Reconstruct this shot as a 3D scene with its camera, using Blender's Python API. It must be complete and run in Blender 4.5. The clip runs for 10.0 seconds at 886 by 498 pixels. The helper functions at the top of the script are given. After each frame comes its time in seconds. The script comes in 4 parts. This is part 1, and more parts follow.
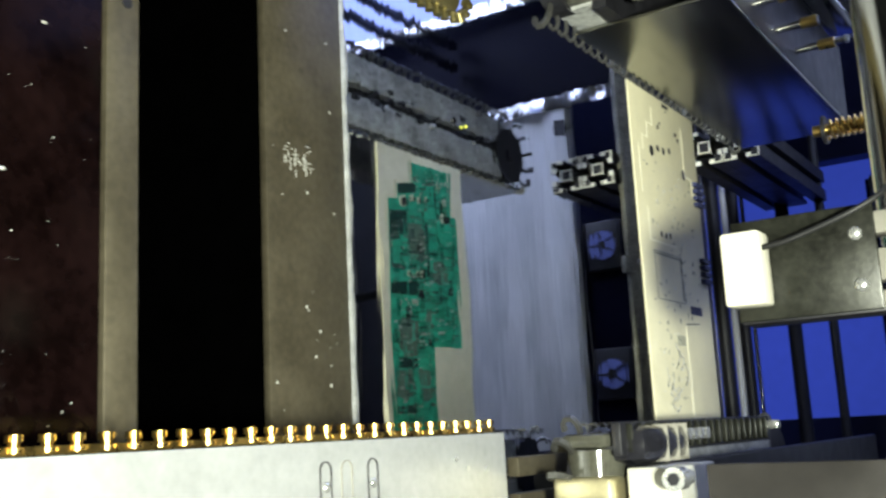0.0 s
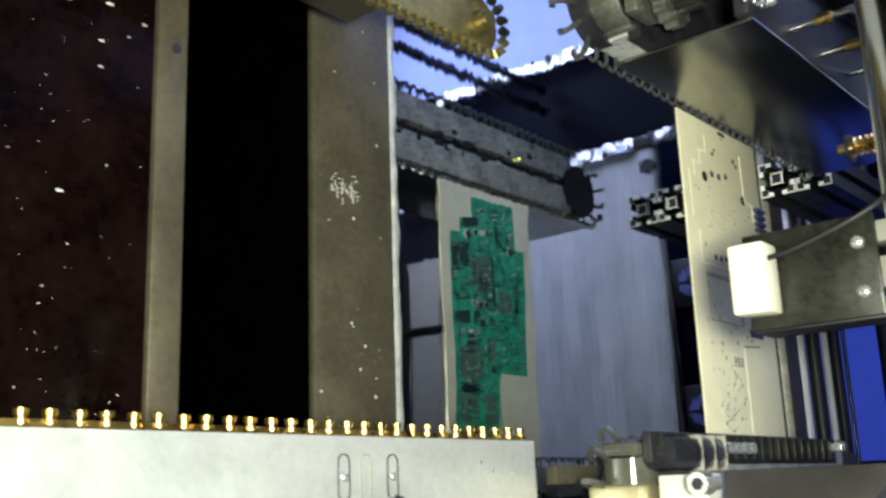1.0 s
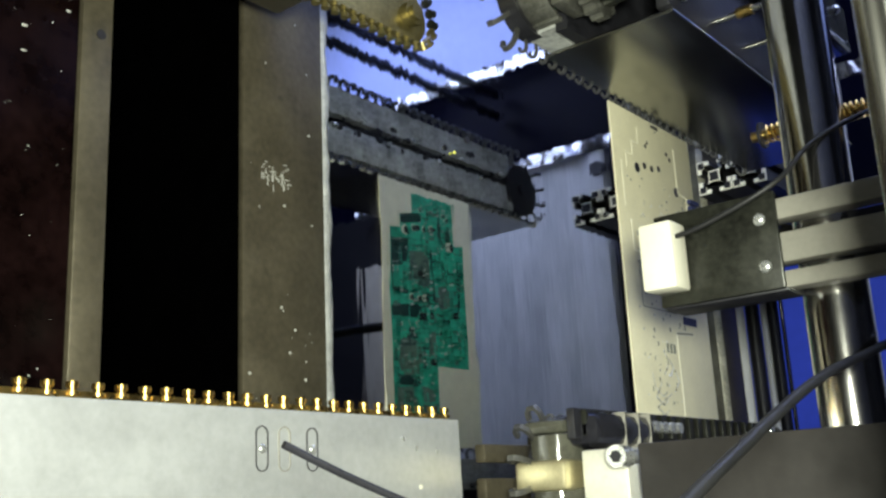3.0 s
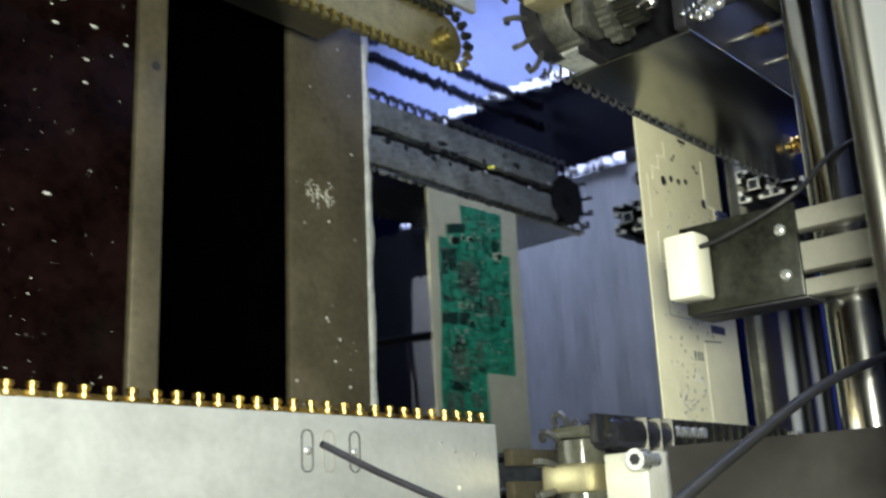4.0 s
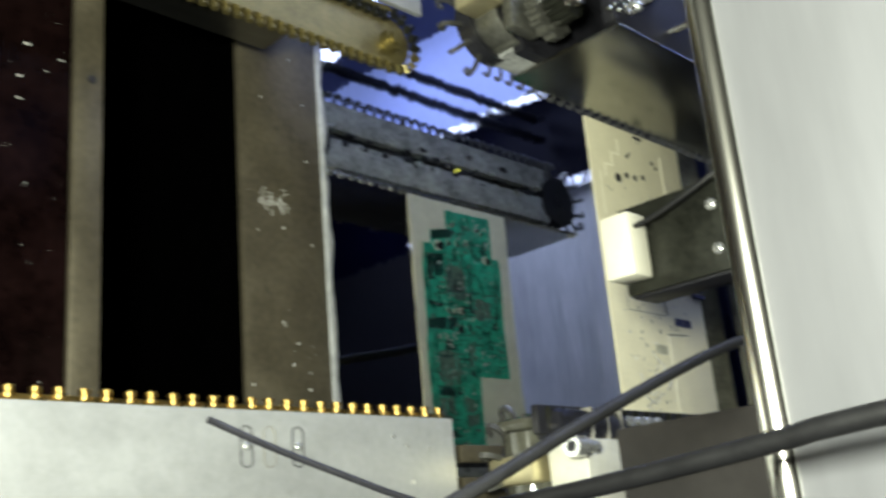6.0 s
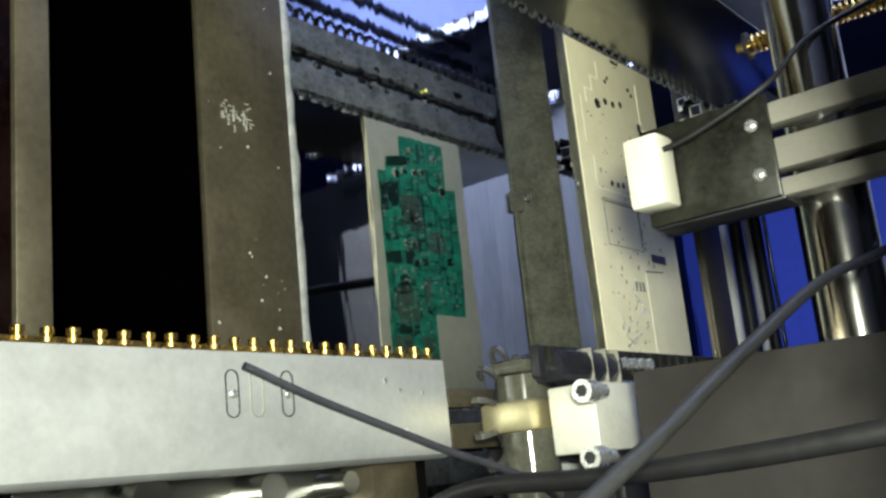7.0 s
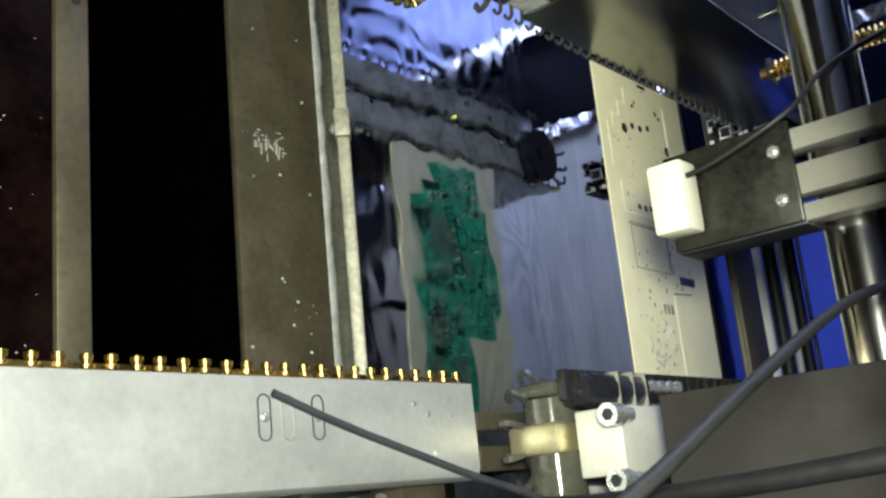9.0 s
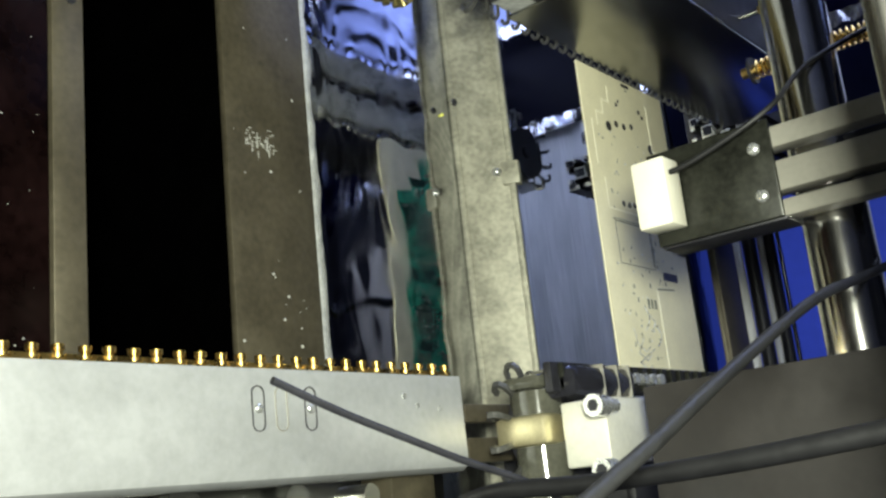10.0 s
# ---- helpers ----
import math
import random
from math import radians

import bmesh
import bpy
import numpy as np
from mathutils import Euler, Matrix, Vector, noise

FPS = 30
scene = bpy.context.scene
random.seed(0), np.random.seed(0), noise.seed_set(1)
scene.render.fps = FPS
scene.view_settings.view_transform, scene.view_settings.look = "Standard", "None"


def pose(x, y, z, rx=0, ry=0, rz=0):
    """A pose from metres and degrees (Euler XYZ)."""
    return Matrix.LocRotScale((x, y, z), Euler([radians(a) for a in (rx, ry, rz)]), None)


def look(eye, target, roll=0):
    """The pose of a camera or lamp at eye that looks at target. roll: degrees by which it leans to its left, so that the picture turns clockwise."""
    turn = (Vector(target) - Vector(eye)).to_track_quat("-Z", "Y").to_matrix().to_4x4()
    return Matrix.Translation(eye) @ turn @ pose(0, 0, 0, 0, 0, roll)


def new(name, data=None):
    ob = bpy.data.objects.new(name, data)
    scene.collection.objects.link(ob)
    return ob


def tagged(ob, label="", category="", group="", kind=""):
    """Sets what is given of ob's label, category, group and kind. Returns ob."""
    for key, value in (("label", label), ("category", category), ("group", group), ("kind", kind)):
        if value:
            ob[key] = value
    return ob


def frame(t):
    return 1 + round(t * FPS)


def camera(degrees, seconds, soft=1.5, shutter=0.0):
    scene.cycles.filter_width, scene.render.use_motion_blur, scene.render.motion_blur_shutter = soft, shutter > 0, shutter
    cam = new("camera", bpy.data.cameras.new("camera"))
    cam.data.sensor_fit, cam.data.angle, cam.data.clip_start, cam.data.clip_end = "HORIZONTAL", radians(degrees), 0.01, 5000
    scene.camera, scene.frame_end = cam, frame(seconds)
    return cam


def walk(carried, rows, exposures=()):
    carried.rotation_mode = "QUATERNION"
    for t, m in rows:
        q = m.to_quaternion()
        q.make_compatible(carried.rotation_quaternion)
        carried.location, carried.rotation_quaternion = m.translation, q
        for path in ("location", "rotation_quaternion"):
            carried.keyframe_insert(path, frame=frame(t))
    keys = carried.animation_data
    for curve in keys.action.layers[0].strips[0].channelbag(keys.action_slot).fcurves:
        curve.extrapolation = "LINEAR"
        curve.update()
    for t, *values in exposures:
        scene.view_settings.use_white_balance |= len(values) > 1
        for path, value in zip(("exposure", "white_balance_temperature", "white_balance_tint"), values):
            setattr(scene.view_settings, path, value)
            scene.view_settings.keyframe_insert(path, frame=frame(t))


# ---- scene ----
# camera: seconds, place, Euler angles; the phone lies on its side, so that world up is the picture's right
cam = camera(47.46, 10.0, soft=2.6, shutter=0.5)
PATH = [
    (0.0, 0.2669, -0.7138, 0.4057, 14.91, -56.47, 84.70),
    (0.5, 0.2797, -0.7229, 0.4286, 14.86, -52.86, 86.14),
    (1.0, 0.2981, -0.7100, 0.4747, 16.14, -49.28, 86.83),
    (1.5, 0.3104, -0.6958, 0.4935, 17.37, -49.90, 86.27),
    (2.0, 0.3170, -0.6975, 0.5034, 17.88, -50.01, 85.76),
    (2.5, 0.3183, -0.7000, 0.5035, 17.84, -50.78, 85.58),
    (3.8, 0.3279, -0.7021, 0.5113, 17.99, -50.12, 86.03),
    (4.0, 0.3280, -0.7177, 0.5325, 17.99, -47.69, 86.09),
    (4.5, 0.3368, -0.7125, 0.5643, 19.03, -44.02, 86.72),
    (5.0, 0.3443, -0.7004, 0.5746, 19.69, -42.59, 85.66),
    (5.5, 0.3559, -0.7032, 0.5863, 20.99, -42.25, 84.62),
    (6.0, 0.3553, -0.6755, 0.5734, 21.94, -44.67, 83.00),
    (6.2, 0.3429, -0.6701, 0.5525, 22.09, -48.64, 80.61),
    (7.3, 0.3335, -0.6680, 0.4720, 20.07, -50.86, 80.62),
    (7.5, 0.3276, -0.6685, 0.4774, 19.96, -50.43, 80.23),
    (8.0, 0.3233, -0.6748, 0.4804, 19.92, -50.77, 80.45),
    (8.5, 0.3277, -0.6698, 0.4849, 20.07, -49.72, 81.15),
    (9.0, 0.3373, -0.6741, 0.4908, 20.68, -48.83, 81.44),
    (9.5, 0.3421, -0.6828, 0.4973, 20.84, -49.21, 81.40),
    (10.0, 0.3421, -0.6851, 0.4956, 21.06, -49.67, 80.85),
]
walk(cam, [(t, pose(x, y, z, rx, ry, rz)) for t, x, y, z, rx, ry, rz in PATH], [(0.0, 0.44), (0.5, 0.38), (1.5, 0.12), (2.5, 0.0), (4.5, -0.08), (6.2, -0.08), (7.5, 0.04), (10.0, 0.0)])

# ---- light ----
world = bpy.data.worlds.new("world")
scene.world = world
world.use_nodes = True
world.node_tree.nodes["Background"].inputs[0].default_value = (0.16, 0.2, 0.5, 1)
world.node_tree.nodes["Background"].inputs[1].default_value = 0.12


def area_lamp(name, eye, target, size_x, size_y, watts, colour):
    data = bpy.data.lights.new(name, "AREA")
    data.shape, data.size, data.size_y, data.energy, data.color = "RECTANGLE", size_x, size_y, watts, colour
    ob = new(name, data)
    ob.matrix_world = look(eye, target)
    return ob


# the torch beside the lens, and an added blue fill for the far panel
area_lamp("torch", (0.30, -0.76, 0.575), (0.14, -0.02, 0.08), 0.07, 0.07, 12.6, (0.96, 1.0, 0.84))
area_lamp("far_panel_fill", (-0.655, 0.22, 0.62), (0.1, 0.4, 0.3), 0.62, 0.5, 8.0, (0.56, 0.66, 1.0))

SHAFT_Y, SHAFT_Z, SHAFT_R = -0.130, 0.3300, 0.0180
PANEL_Y, PANEL_Z = -0.404, 0.4203
CLAMPS = ((0.1645, 0.1765), (0.1840, 0.2008), (0.2055, 0.2150))

# ---- materials ----


def material(name, base, rough=0.5, metal=0.0, scale=60.0, vary=0.25, bump=0.05, spots=0.0, stretch=(1, 1, 1), emit=None, dark=None, spec=0.5):
    """A surface with grain at two scales, stains and fine relief."""
    m = bpy.data.materials.new(name)
    m.use_nodes = True
    t = m.node_tree
    n, l = t.nodes, t.links
    b = n["Principled BSDF"]
    b.inputs["Metallic"].default_value = metal
    b.inputs["Specular IOR Level"].default_value = spec
    co = n.new("ShaderNodeTexCoord")
    mp = n.new("ShaderNodeMapping")
    mp.inputs["Scale"].default_value = stretch
    l.new(co.outputs["Object"], mp.inputs[0])
    fine = n.new("ShaderNodeTexNoise")
    fine.inputs["Scale"].default_value, fine.inputs["Detail"].default_value = scale * 6, 6
    wide = n.new("ShaderNodeTexNoise")
    wide.inputs["Scale"].default_value, wide.inputs["Detail"].default_value = scale, 5
    l.new(mp.outputs[0], fine.inputs["Vector"])
    l.new(mp.outputs[0], wide.inputs["Vector"])
    mix = n.new("ShaderNodeMath")
    mix.operation = "MULTIPLY_ADD"
    mix.inputs[1].default_value = 0.45
    l.new(fine.outputs["Fac"], mix.inputs[0])
    half = n.new("ShaderNodeMath")
    half.operation = "MULTIPLY"
    half.inputs[1].default_value = 0.55
    l.new(wide.outputs["Fac"], half.inputs[0])
    l.new(half.outputs[0], mix.inputs[2])
    ramp = n.new("ShaderNodeValToRGB")
    low = dark or [c * (1 - vary) for c in base]
    ramp.color_ramp.elements[0].position, ramp.color_ramp.elements[0].color = 0.35, (*low, 1)
    ramp.color_ramp.elements[1].position, ramp.color_ramp.elements[1].color = 0.65, (*[min(1, c * (1 + vary * 0.6)) for c in base], 1)
    l.new(mix.outputs[0], ramp.inputs[0])
    colour = ramp.outputs[0]
    if spots:
        v = n.new("ShaderNodeTexVoronoi")
        v.inputs["Scale"].default_value = scale * 1.3
        l.new(co.outputs["Object"], v.inputs["Vector"])
        r2 = n.new("ShaderNodeValToRGB")
        r2.color_ramp.elements[0].position, r2.color_ramp.elements[0].color = 0.05, (1, 1, 1, 1)
        r2.color_ramp.elements[1].position, r2.color_ramp.elements[1].color = 0.16, (0, 0, 0, 1)
        l.new(v.outputs["Distance"], r2.inputs[0])
        mc = n.new("ShaderNodeMix")
        mc.data_type = "RGBA"
        k = n.new("ShaderNodeMath")
        k.operation = "MULTIPLY"
        k.inputs[1].default_value = spots
        l.new(r2.outputs[0], k.inputs[0])
        l.new(k.outputs[0], mc.inputs[0])
        l.new(colour, mc.inputs[6])
        mc.inputs[7].default_value = (*[c * 0.3 for c in base], 1)
        colour = mc.outputs[2]
    l.new(colour, b.inputs["Base Color"])
    rr = n.new("ShaderNodeMapRange")
    rr.inputs["To Min"].default_value, rr.inputs["To Max"].default_value = max(0.02, rough * 0.7), min(1, rough * 1.3)
    l.new(wide.outputs["Fac"], rr.inputs["Value"])
    l.new(rr.outputs[0], b.inputs["Roughness"])
    if bump:
        bp = n.new("ShaderNodeBump")
        bp.inputs["Strength"].default_value, bp.inputs["Distance"].default_value = bump, 0.001
        l.new(mix.outputs[0], bp.inputs["Height"])
        l.new(bp.outputs[0], b.inputs["Normal"])
    if emit:
        b.inputs["Emission Color"].default_value = (*emit[0], 1)
        b.inputs["Emission Strength"].default_value = emit[1]
    return m


ALU = material("milled_aluminium", (0.43, 0.44, 0.44), 0.42, 0.45, 40, 0.12, 0.12, 0.12)
LIP = material("stained_steel", (0.096, 0.083, 0.055), 0.42, 0.5, 35, 0.3, 0.25, 0.35)
RAIL = material("rail_steel", (0.33, 0.33, 0.31), 0.30, 1.0, 30, 0.15, 0.06, 0.0, (1, 0.2, 1))
RAIL_ROUGH = material("rail_underside", (0.44, 0.45, 0.43), 0.48, 0.35, 38, 0.55, 0.4, 0.75)
CHROME = material("chrome_shaft", (0.66, 0.65, 0.61), 0.15, 1.0, 40, 0.1, 0.03)
BRASS = material("brass", (0.72, 0.50, 0.16), 0.28, 1.0, 90, 0.25, 0.1)
OLIVE = material("oily_brass_plate", (0.22, 0.185, 0.075), 0.38, 0.8, 60, 0.35, 0.2, 0.3)
BLACK = material("black_oxide", (0.018, 0.018, 0.022), 0.45, 0.2, 60, 0.4, 0.1)
DARK = material("dark_grey_paint", (0.019, 0.019, 0.021), 0.5, 0.1, 50, 0.25, 0.1)
GLOSS_BLACK = material("glossy_black_plastic", (0.016, 0.016, 0.02), 0.16, 0.0, 60, 0.3, 0.04)
# near-black colour stands in for the deep shade between heater and pot
PIT = material("shade_black_pit", (0.0001, 0.0001, 0.00013), 0.8, 0.0, 40, 0.5, 0.2, 0, (1, 1, 1), None, None, 0.01)
GLASS = material("dark_heater_glass", (0.0042, 0.0019, 0.0018), 0.14, 0.0, 25, 0.7, 0.05, 0.0, (1, 1, 1), None, None, 0.04)
PLATE = material("polished_rail_plate", (0.36, 0.36, 0.33), 0.24, 1.0, 30, 0.12, 0.008, 0.0, (1, 0.2, 1))
FR2 = material("pale_laminate", (0.66, 0.62, 0.44), 0.5, 0.0, 60, 0.08, 0.04)
FR2_LIGHTENED = material("lightened_laminate", (0.86, 0.84, 0.70), 0.55, 0.0, 80, 0.1, 0.05)
MASK = material("green_solder_mask", (0.026, 0.50, 0.32), 0.3, 0.0, 110, 0.6, 0.08, 0.3, (1, 1, 1), None, (0.005, 0.12, 0.085))
MASK_DARK = material("dark_green_copper_gap", (0.006, 0.055, 0.045), 0.3, 0.0, 110, 0.4, 0.06)
MASK_LIGHT = material("light_green_copper", (0.05, 0.56, 0.38), 0.3, 0.0, 130, 0.3, 0.06)
MASK_GREY = material("grey_green_copper", (0.13, 0.21, 0.17), 0.35, 0.0, 120, 0.5, 0.1, 0.5)
PAD = material("tinned_pad", (0.66, 0.67, 0.65), 0.28, 0.8, 200, 0.2, 0.1)
SCRATCH = material("bright_scratch", (0.55, 0.55, 0.50), 0.4, 0.3, 120, 0.15, 0.2)
MATTE_ALU = material("matte_clamp_aluminium", (0.25, 0.24, 0.205), 0.55, 0.25, 50, 0.1, 0.08)
LINK_STEEL = material("worn_link_steel", (0.17, 0.17, 0.145), 0.4, 0.7, 70, 0.45, 0.2, 0.4)
FINGER_STEEL = material("dark_finger_steel", (0.13, 0.13, 0.12), 0.38, 0.7, 90, 0.3, 0.1)
PALE_LINE = material("routed_edge", (0.82, 0.79, 0.62), 0.45, 0.0, 90, 0.08, 0.02)
INK = material("grey_ink", (0.16, 0.17, 0.14), 0.6, 0.0, 90, 0.2, 0.0)
WHITE = material("white_plastic", (0.62, 0.60, 0.49), 0.45, 0.0, 60, 0.05, 0.03)
PANEL = material("painted_panel", (0.66, 0.67, 0.66), 0.5, 0.0, 22, 0.3, 0.08, 0, (0.12, 1, 1))
FOIL = material("crumpled_foil", (0.6, 0.6, 0.62), 0.2, 1.0, 80, 0.1, 0.6)
BLUE_PAINT = material("blue_enclosure", (0.02, 0.026, 0.09), 0.55, 0.0, 12, 0.2, 0.05)
RUBBER = material("cable_rubber", (0.012, 0.012, 0.0125), 0.5, 0.0, 80, 0.25, 0.08, 0.0, (1, 1, 1), None, None, 0.3)
HOSE = material("black_hose_rubber", (0.005, 0.005, 0.0055), 0.5, 0.0, 80, 0.3, 0.1, 0.0, (1, 1, 1), None, None, 0.25)
PLATE_PAINT = material("brownish_grey_paint", (0.024, 0.0215, 0.020), 0.55, 0.0, 30, 0.3, 0.1, 0.2)
CLEAR = material("smoky_clear_plastic", (0.07, 0.07, 0.055), 0.10, 0.0, 60, 0.3, 0.05)
BLUE_NAVY = material("near_black_navy", (0.0012, 0.0014, 0.010), 0.5, 0.0, 14, 0.3, 0.05, 0.0, (1, 1, 1), None, None, 0.05)
PALE_BLUE = material("pale_blue_gauze", (0.16, 0.2, 0.55), 0.6, 0.0, 80, 0.1, 0.05)
TAN = material("tan_paint", (0.46, 0.42, 0.33), 0.5, 0.0, 40, 0.15, 0.05)
LED = material("status_led", (0.7, 0.7, 0.1), 0.3, 0.0, 80, 0.05, 0.0, 0, (1, 1, 1), ((0.9, 0.85, 0.1), 0.04))
DARK_STEEL = material("oily_dark_steel", (0.019, 0.020, 0.015), 0.36, 0.4, 55, 0.65, 0.25, 0.5)
HOOD = material("brushed_hood", (0.15, 0.152, 0.162), 0.5, 0.5, 30, 0.08, 0.05, 0.0, (0.15, 1, 1))
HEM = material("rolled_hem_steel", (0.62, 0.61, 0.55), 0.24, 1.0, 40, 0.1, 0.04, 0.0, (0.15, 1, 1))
WHITE_ALU = material("pale_aluminium", (0.70, 0.69, 0.60), 0.5, 0.4, 60, 0.1, 0.1, 0.1)
CLAMP_GOLD = material("pale_brass", (0.58, 0.52, 0.32), 0.4, 0.8, 60, 0.15, 0.1, 0.2)
GALV = material("galvanised_sheet", (0.27, 0.262, 0.205), 0.55, 0.35, 45, 0.45, 0.3, 0.3)
DAYLIGHT = material("daylit_window_film", (0.3, 0.36, 0.7), 0.6, 0.0, 9, 0.12, 0.0, 0, (1, 1, 1), ((0.30, 0.41, 1.0), 0.72))
DEEP_BLUE = material("daylit_blue_film", (0.05, 0.08, 0.5), 0.6, 0.0, 9, 0.12, 0.0, 0, (1, 1, 1), ((0.04, 0.075, 0.52), 0.45))


def solder_material(name, ripple, scale, stretch):
    """Molten solder: a dull mirror with a skin of slow ripples."""
    m = material(name, (0.67, 0.68, 0.68), 0.03, 1.0, 6, 0.06, 0.0)
    t = m.node_tree
    n, l = t.nodes, t.links
    co, mp = n.new("ShaderNodeTexCoord"), n.new("ShaderNodeMapping")
    mp.inputs["Scale"].default_value = stretch
    l.new(co.outputs["Object"], mp.inputs[0])
    a = n.new("ShaderNodeTexNoise")
    a.inputs["Scale"].default_value, a.inputs["Detail"].default_value = scale, 2
    l.new(mp.outputs[0], a.inputs["Vector"])
    bp = n.new("ShaderNodeBump")
    bp.inputs["Strength"].default_value, bp.inputs["Distance"].default_value = 1.0, ripple
    l.new(a.outputs["Fac"], bp.inputs["Height"])
    l.new(bp.outputs[0], n["Principled BSDF"].inputs["Normal"])
    return m


SOLDER = solder_material("molten_solder", 0.00011, 22, (0.35, 3.0, 1))
SOLDER_WAKE = solder_material("rippled_solder", 0.00009, 18, (0.8, 1.6, 1))


def pale_wrinkles(m):
    """Paler, rougher wrinkles winding over the disturbed solder."""
    t = m.node_tree
    n, l = t.nodes, t.links
    b = n["Principled BSDF"]
    co, mp, nz, ab, rp = (n.new("ShaderNode" + k) for k in ("TexCoord", "Mapping", "TexNoise", "Math", "ValToRGB"))
    mp.inputs["Scale"].default_value = (0.8, 1.6, 1)
    mp.inputs["Rotation"].default_value = (0, 0, 0.4)
    nz.inputs["Scale"].default_value, nz.inputs["Detail"].default_value, nz.inputs["Distortion"].default_value = 9, 2, 0.8
    l.new(co.outputs["Object"], mp.inputs[0])
    l.new(mp.outputs[0], nz.inputs["Vector"])
    ab.operation = "PINGPONG"
    ab.inputs[1].default_value = 0.06
    l.new(nz.outputs["Fac"], ab.inputs[0])
    rp.color_ramp.elements[0].position, rp.color_ramp.elements[0].color = 0.0, (1, 1, 1, 1)
    rp.color_ramp.elements[1].position, rp.color_ramp.elements[1].color = 0.05, (0, 0, 0, 1)
    l.new(ab.outputs[0], rp.inputs[0])
    mr = n.new("ShaderNodeMapRange")
    mr.inputs["To Min"].default_value, mr.inputs["To Max"].default_value = 0.03, 0.12
    l.new(rp.outputs[0], mr.inputs["Value"])
    l.new(mr.outputs[0], b.inputs["Roughness"])
    mx = n.new("ShaderNodeMix")
    mx.data_type = "RGBA"
    mx.inputs[6].default_value = (0.55, 0.56, 0.58, 1)
    mx.inputs[7].default_value = (0.69, 0.70, 0.72, 1)
    l.new(rp.outputs[0], mx.inputs[0])
    l.new(mx.outputs[2], b.inputs["Base Color"])


pale_wrinkles(SOLDER_WAKE)
DROSS = material("solder_dross", (0.46, 0.47, 0.46), 0.45, 0.3, 120, 0.35, 0.8, 0.3)

# ---- mesh tools ----


def box(bm, x0, x1, y0, y1, z0, z1, bevel=0.0):
    r = bmesh.ops.create_cube(bm, size=1, matrix=Matrix.Translation(((x0 + x1) / 2, (y0 + y1) / 2, (z0 + z1) / 2)) @ Matrix.Diagonal((x1 - x0, y1 - y0, z1 - z0, 1)))
    if bevel:
        es = {e for v in r["verts"] for e in v.link_edges}
        bmesh.ops.bevel(bm, geom=list(es), offset=bevel, segments=2, affect="EDGES", profile=0.5)
    return bm


def cyl(bm, p0, p1, r0, r1=None, seg=20):
    p0, p1 = Vector(p0), Vector(p1)
    d = p1 - p0
    m = Matrix.Translation((p0 + p1) / 2) @ d.to_track_quat("Z", "Y").to_matrix().to_4x4()
    bmesh.ops.create_cone(bm, cap_ends=True, segments=seg, radius1=r0, radius2=r0 if r1 is None else r1, depth=d.length, matrix=m)
    return bm


def prism(bm, outline, z0, z1):
    lo = [bm.verts.new((x, y, z0)) for x, y in outline]
    hi = [bm.verts.new((x, y, z1)) for x, y in outline]
    k = len(outline)
    bm.faces.new(lo[::-1])
    bm.faces.new(hi)
    for i in range(k):
        bm.faces.new((lo[i], lo[(i + 1) % k], hi[(i + 1) % k], hi[i]))
    bmesh.ops.recalc_face_normals(bm, faces=bm.faces)
    return bm


def oval(cx, cy, lx, ly, seg=8):
    """Outline of a slot, lx long along x and ly wide."""
    r, h = ly / 2, lx / 2 - ly / 2
    return [(cx + (h if math.cos(a) >= 0 else -h) + r * math.cos(a), cy + r * math.sin(a)) for a in [math.tau * (i + 0.5) / (2 * seg) for i in range(2 * seg)]]


def ring(bm, outer, inner, z0, z1):
    k = len(outer)
    vs = [[bm.verts.new((x, y, z)) for x, y in o] for o, z in ((outer, z0), (outer, z1), (inner, z1), (inner, z0))]
    for i in range(k):
        j = (i + 1) % k
        for a in range(4):
            b = (a + 1) % 4
            bm.faces.new((vs[a][i], vs[a][j], vs[b][j], vs[b][i]))
    bmesh.ops.recalc_face_normals(bm, faces=bm.faces)
    return bm


def sweep(bm, points, r, seg=10, steps=10, taper=1.0):
    """A round tube through points, smoothed."""
    p = [Vector(q) for q in points]
    p = [2 * p[0] - p[1]] + p + [2 * p[-1] - p[-2]]
    path = []
    for i in range(1, len(p) - 2):
        for s in range(steps):
            t = s / steps
            path.append(0.5 * ((2 * p[i]) + (p[i + 1] - p[i - 1]) * t + (2 * p[i - 1] - 5 * p[i] + 4 * p[i + 1] - p[i + 2]) * t * t + (3 * p[i] - p[i - 1] - 3 * p[i + 1] + p[i + 2]) * t ** 3))
    path.append(p[-2])
    rings = []
    up = Vector((0.3, 0.2, 0.93))
    for i, q in enumerate(path):
        d = (path[min(i + 1, len(path) - 1)] - path[max(i - 1, 0)]).normalized()
        u = d.cross(up).normalized()
        w = u.cross(d)
        k = r * (1 + (taper - 1) * i / (len(path) - 1))
        rings.append([bm.verts.new(q + k * (u * math.cos(math.tau * a / seg) + w * math.sin(math.tau * a / seg))) for a in range(seg)])
    for a, b in zip(rings[:-1], rings[1:]):
        for i in range(seg):
            bm.faces.new((a[i], a[(i + 1) % seg], b[(i + 1) % seg], b[i]))
    bm.faces.new(rings[0][::-1])
    bm.faces.new(rings[-1])
    bmesh.ops.recalc_face_normals(bm, faces=bm.faces)
    return bm


def smooth(bm, angle=35):
    for f in bm.faces:
        f.smooth = True
    for e in bm.edges:
        e.smooth = len(e.link_faces) == 2 and e.calc_face_angle(4) < radians(angle)
    return bm


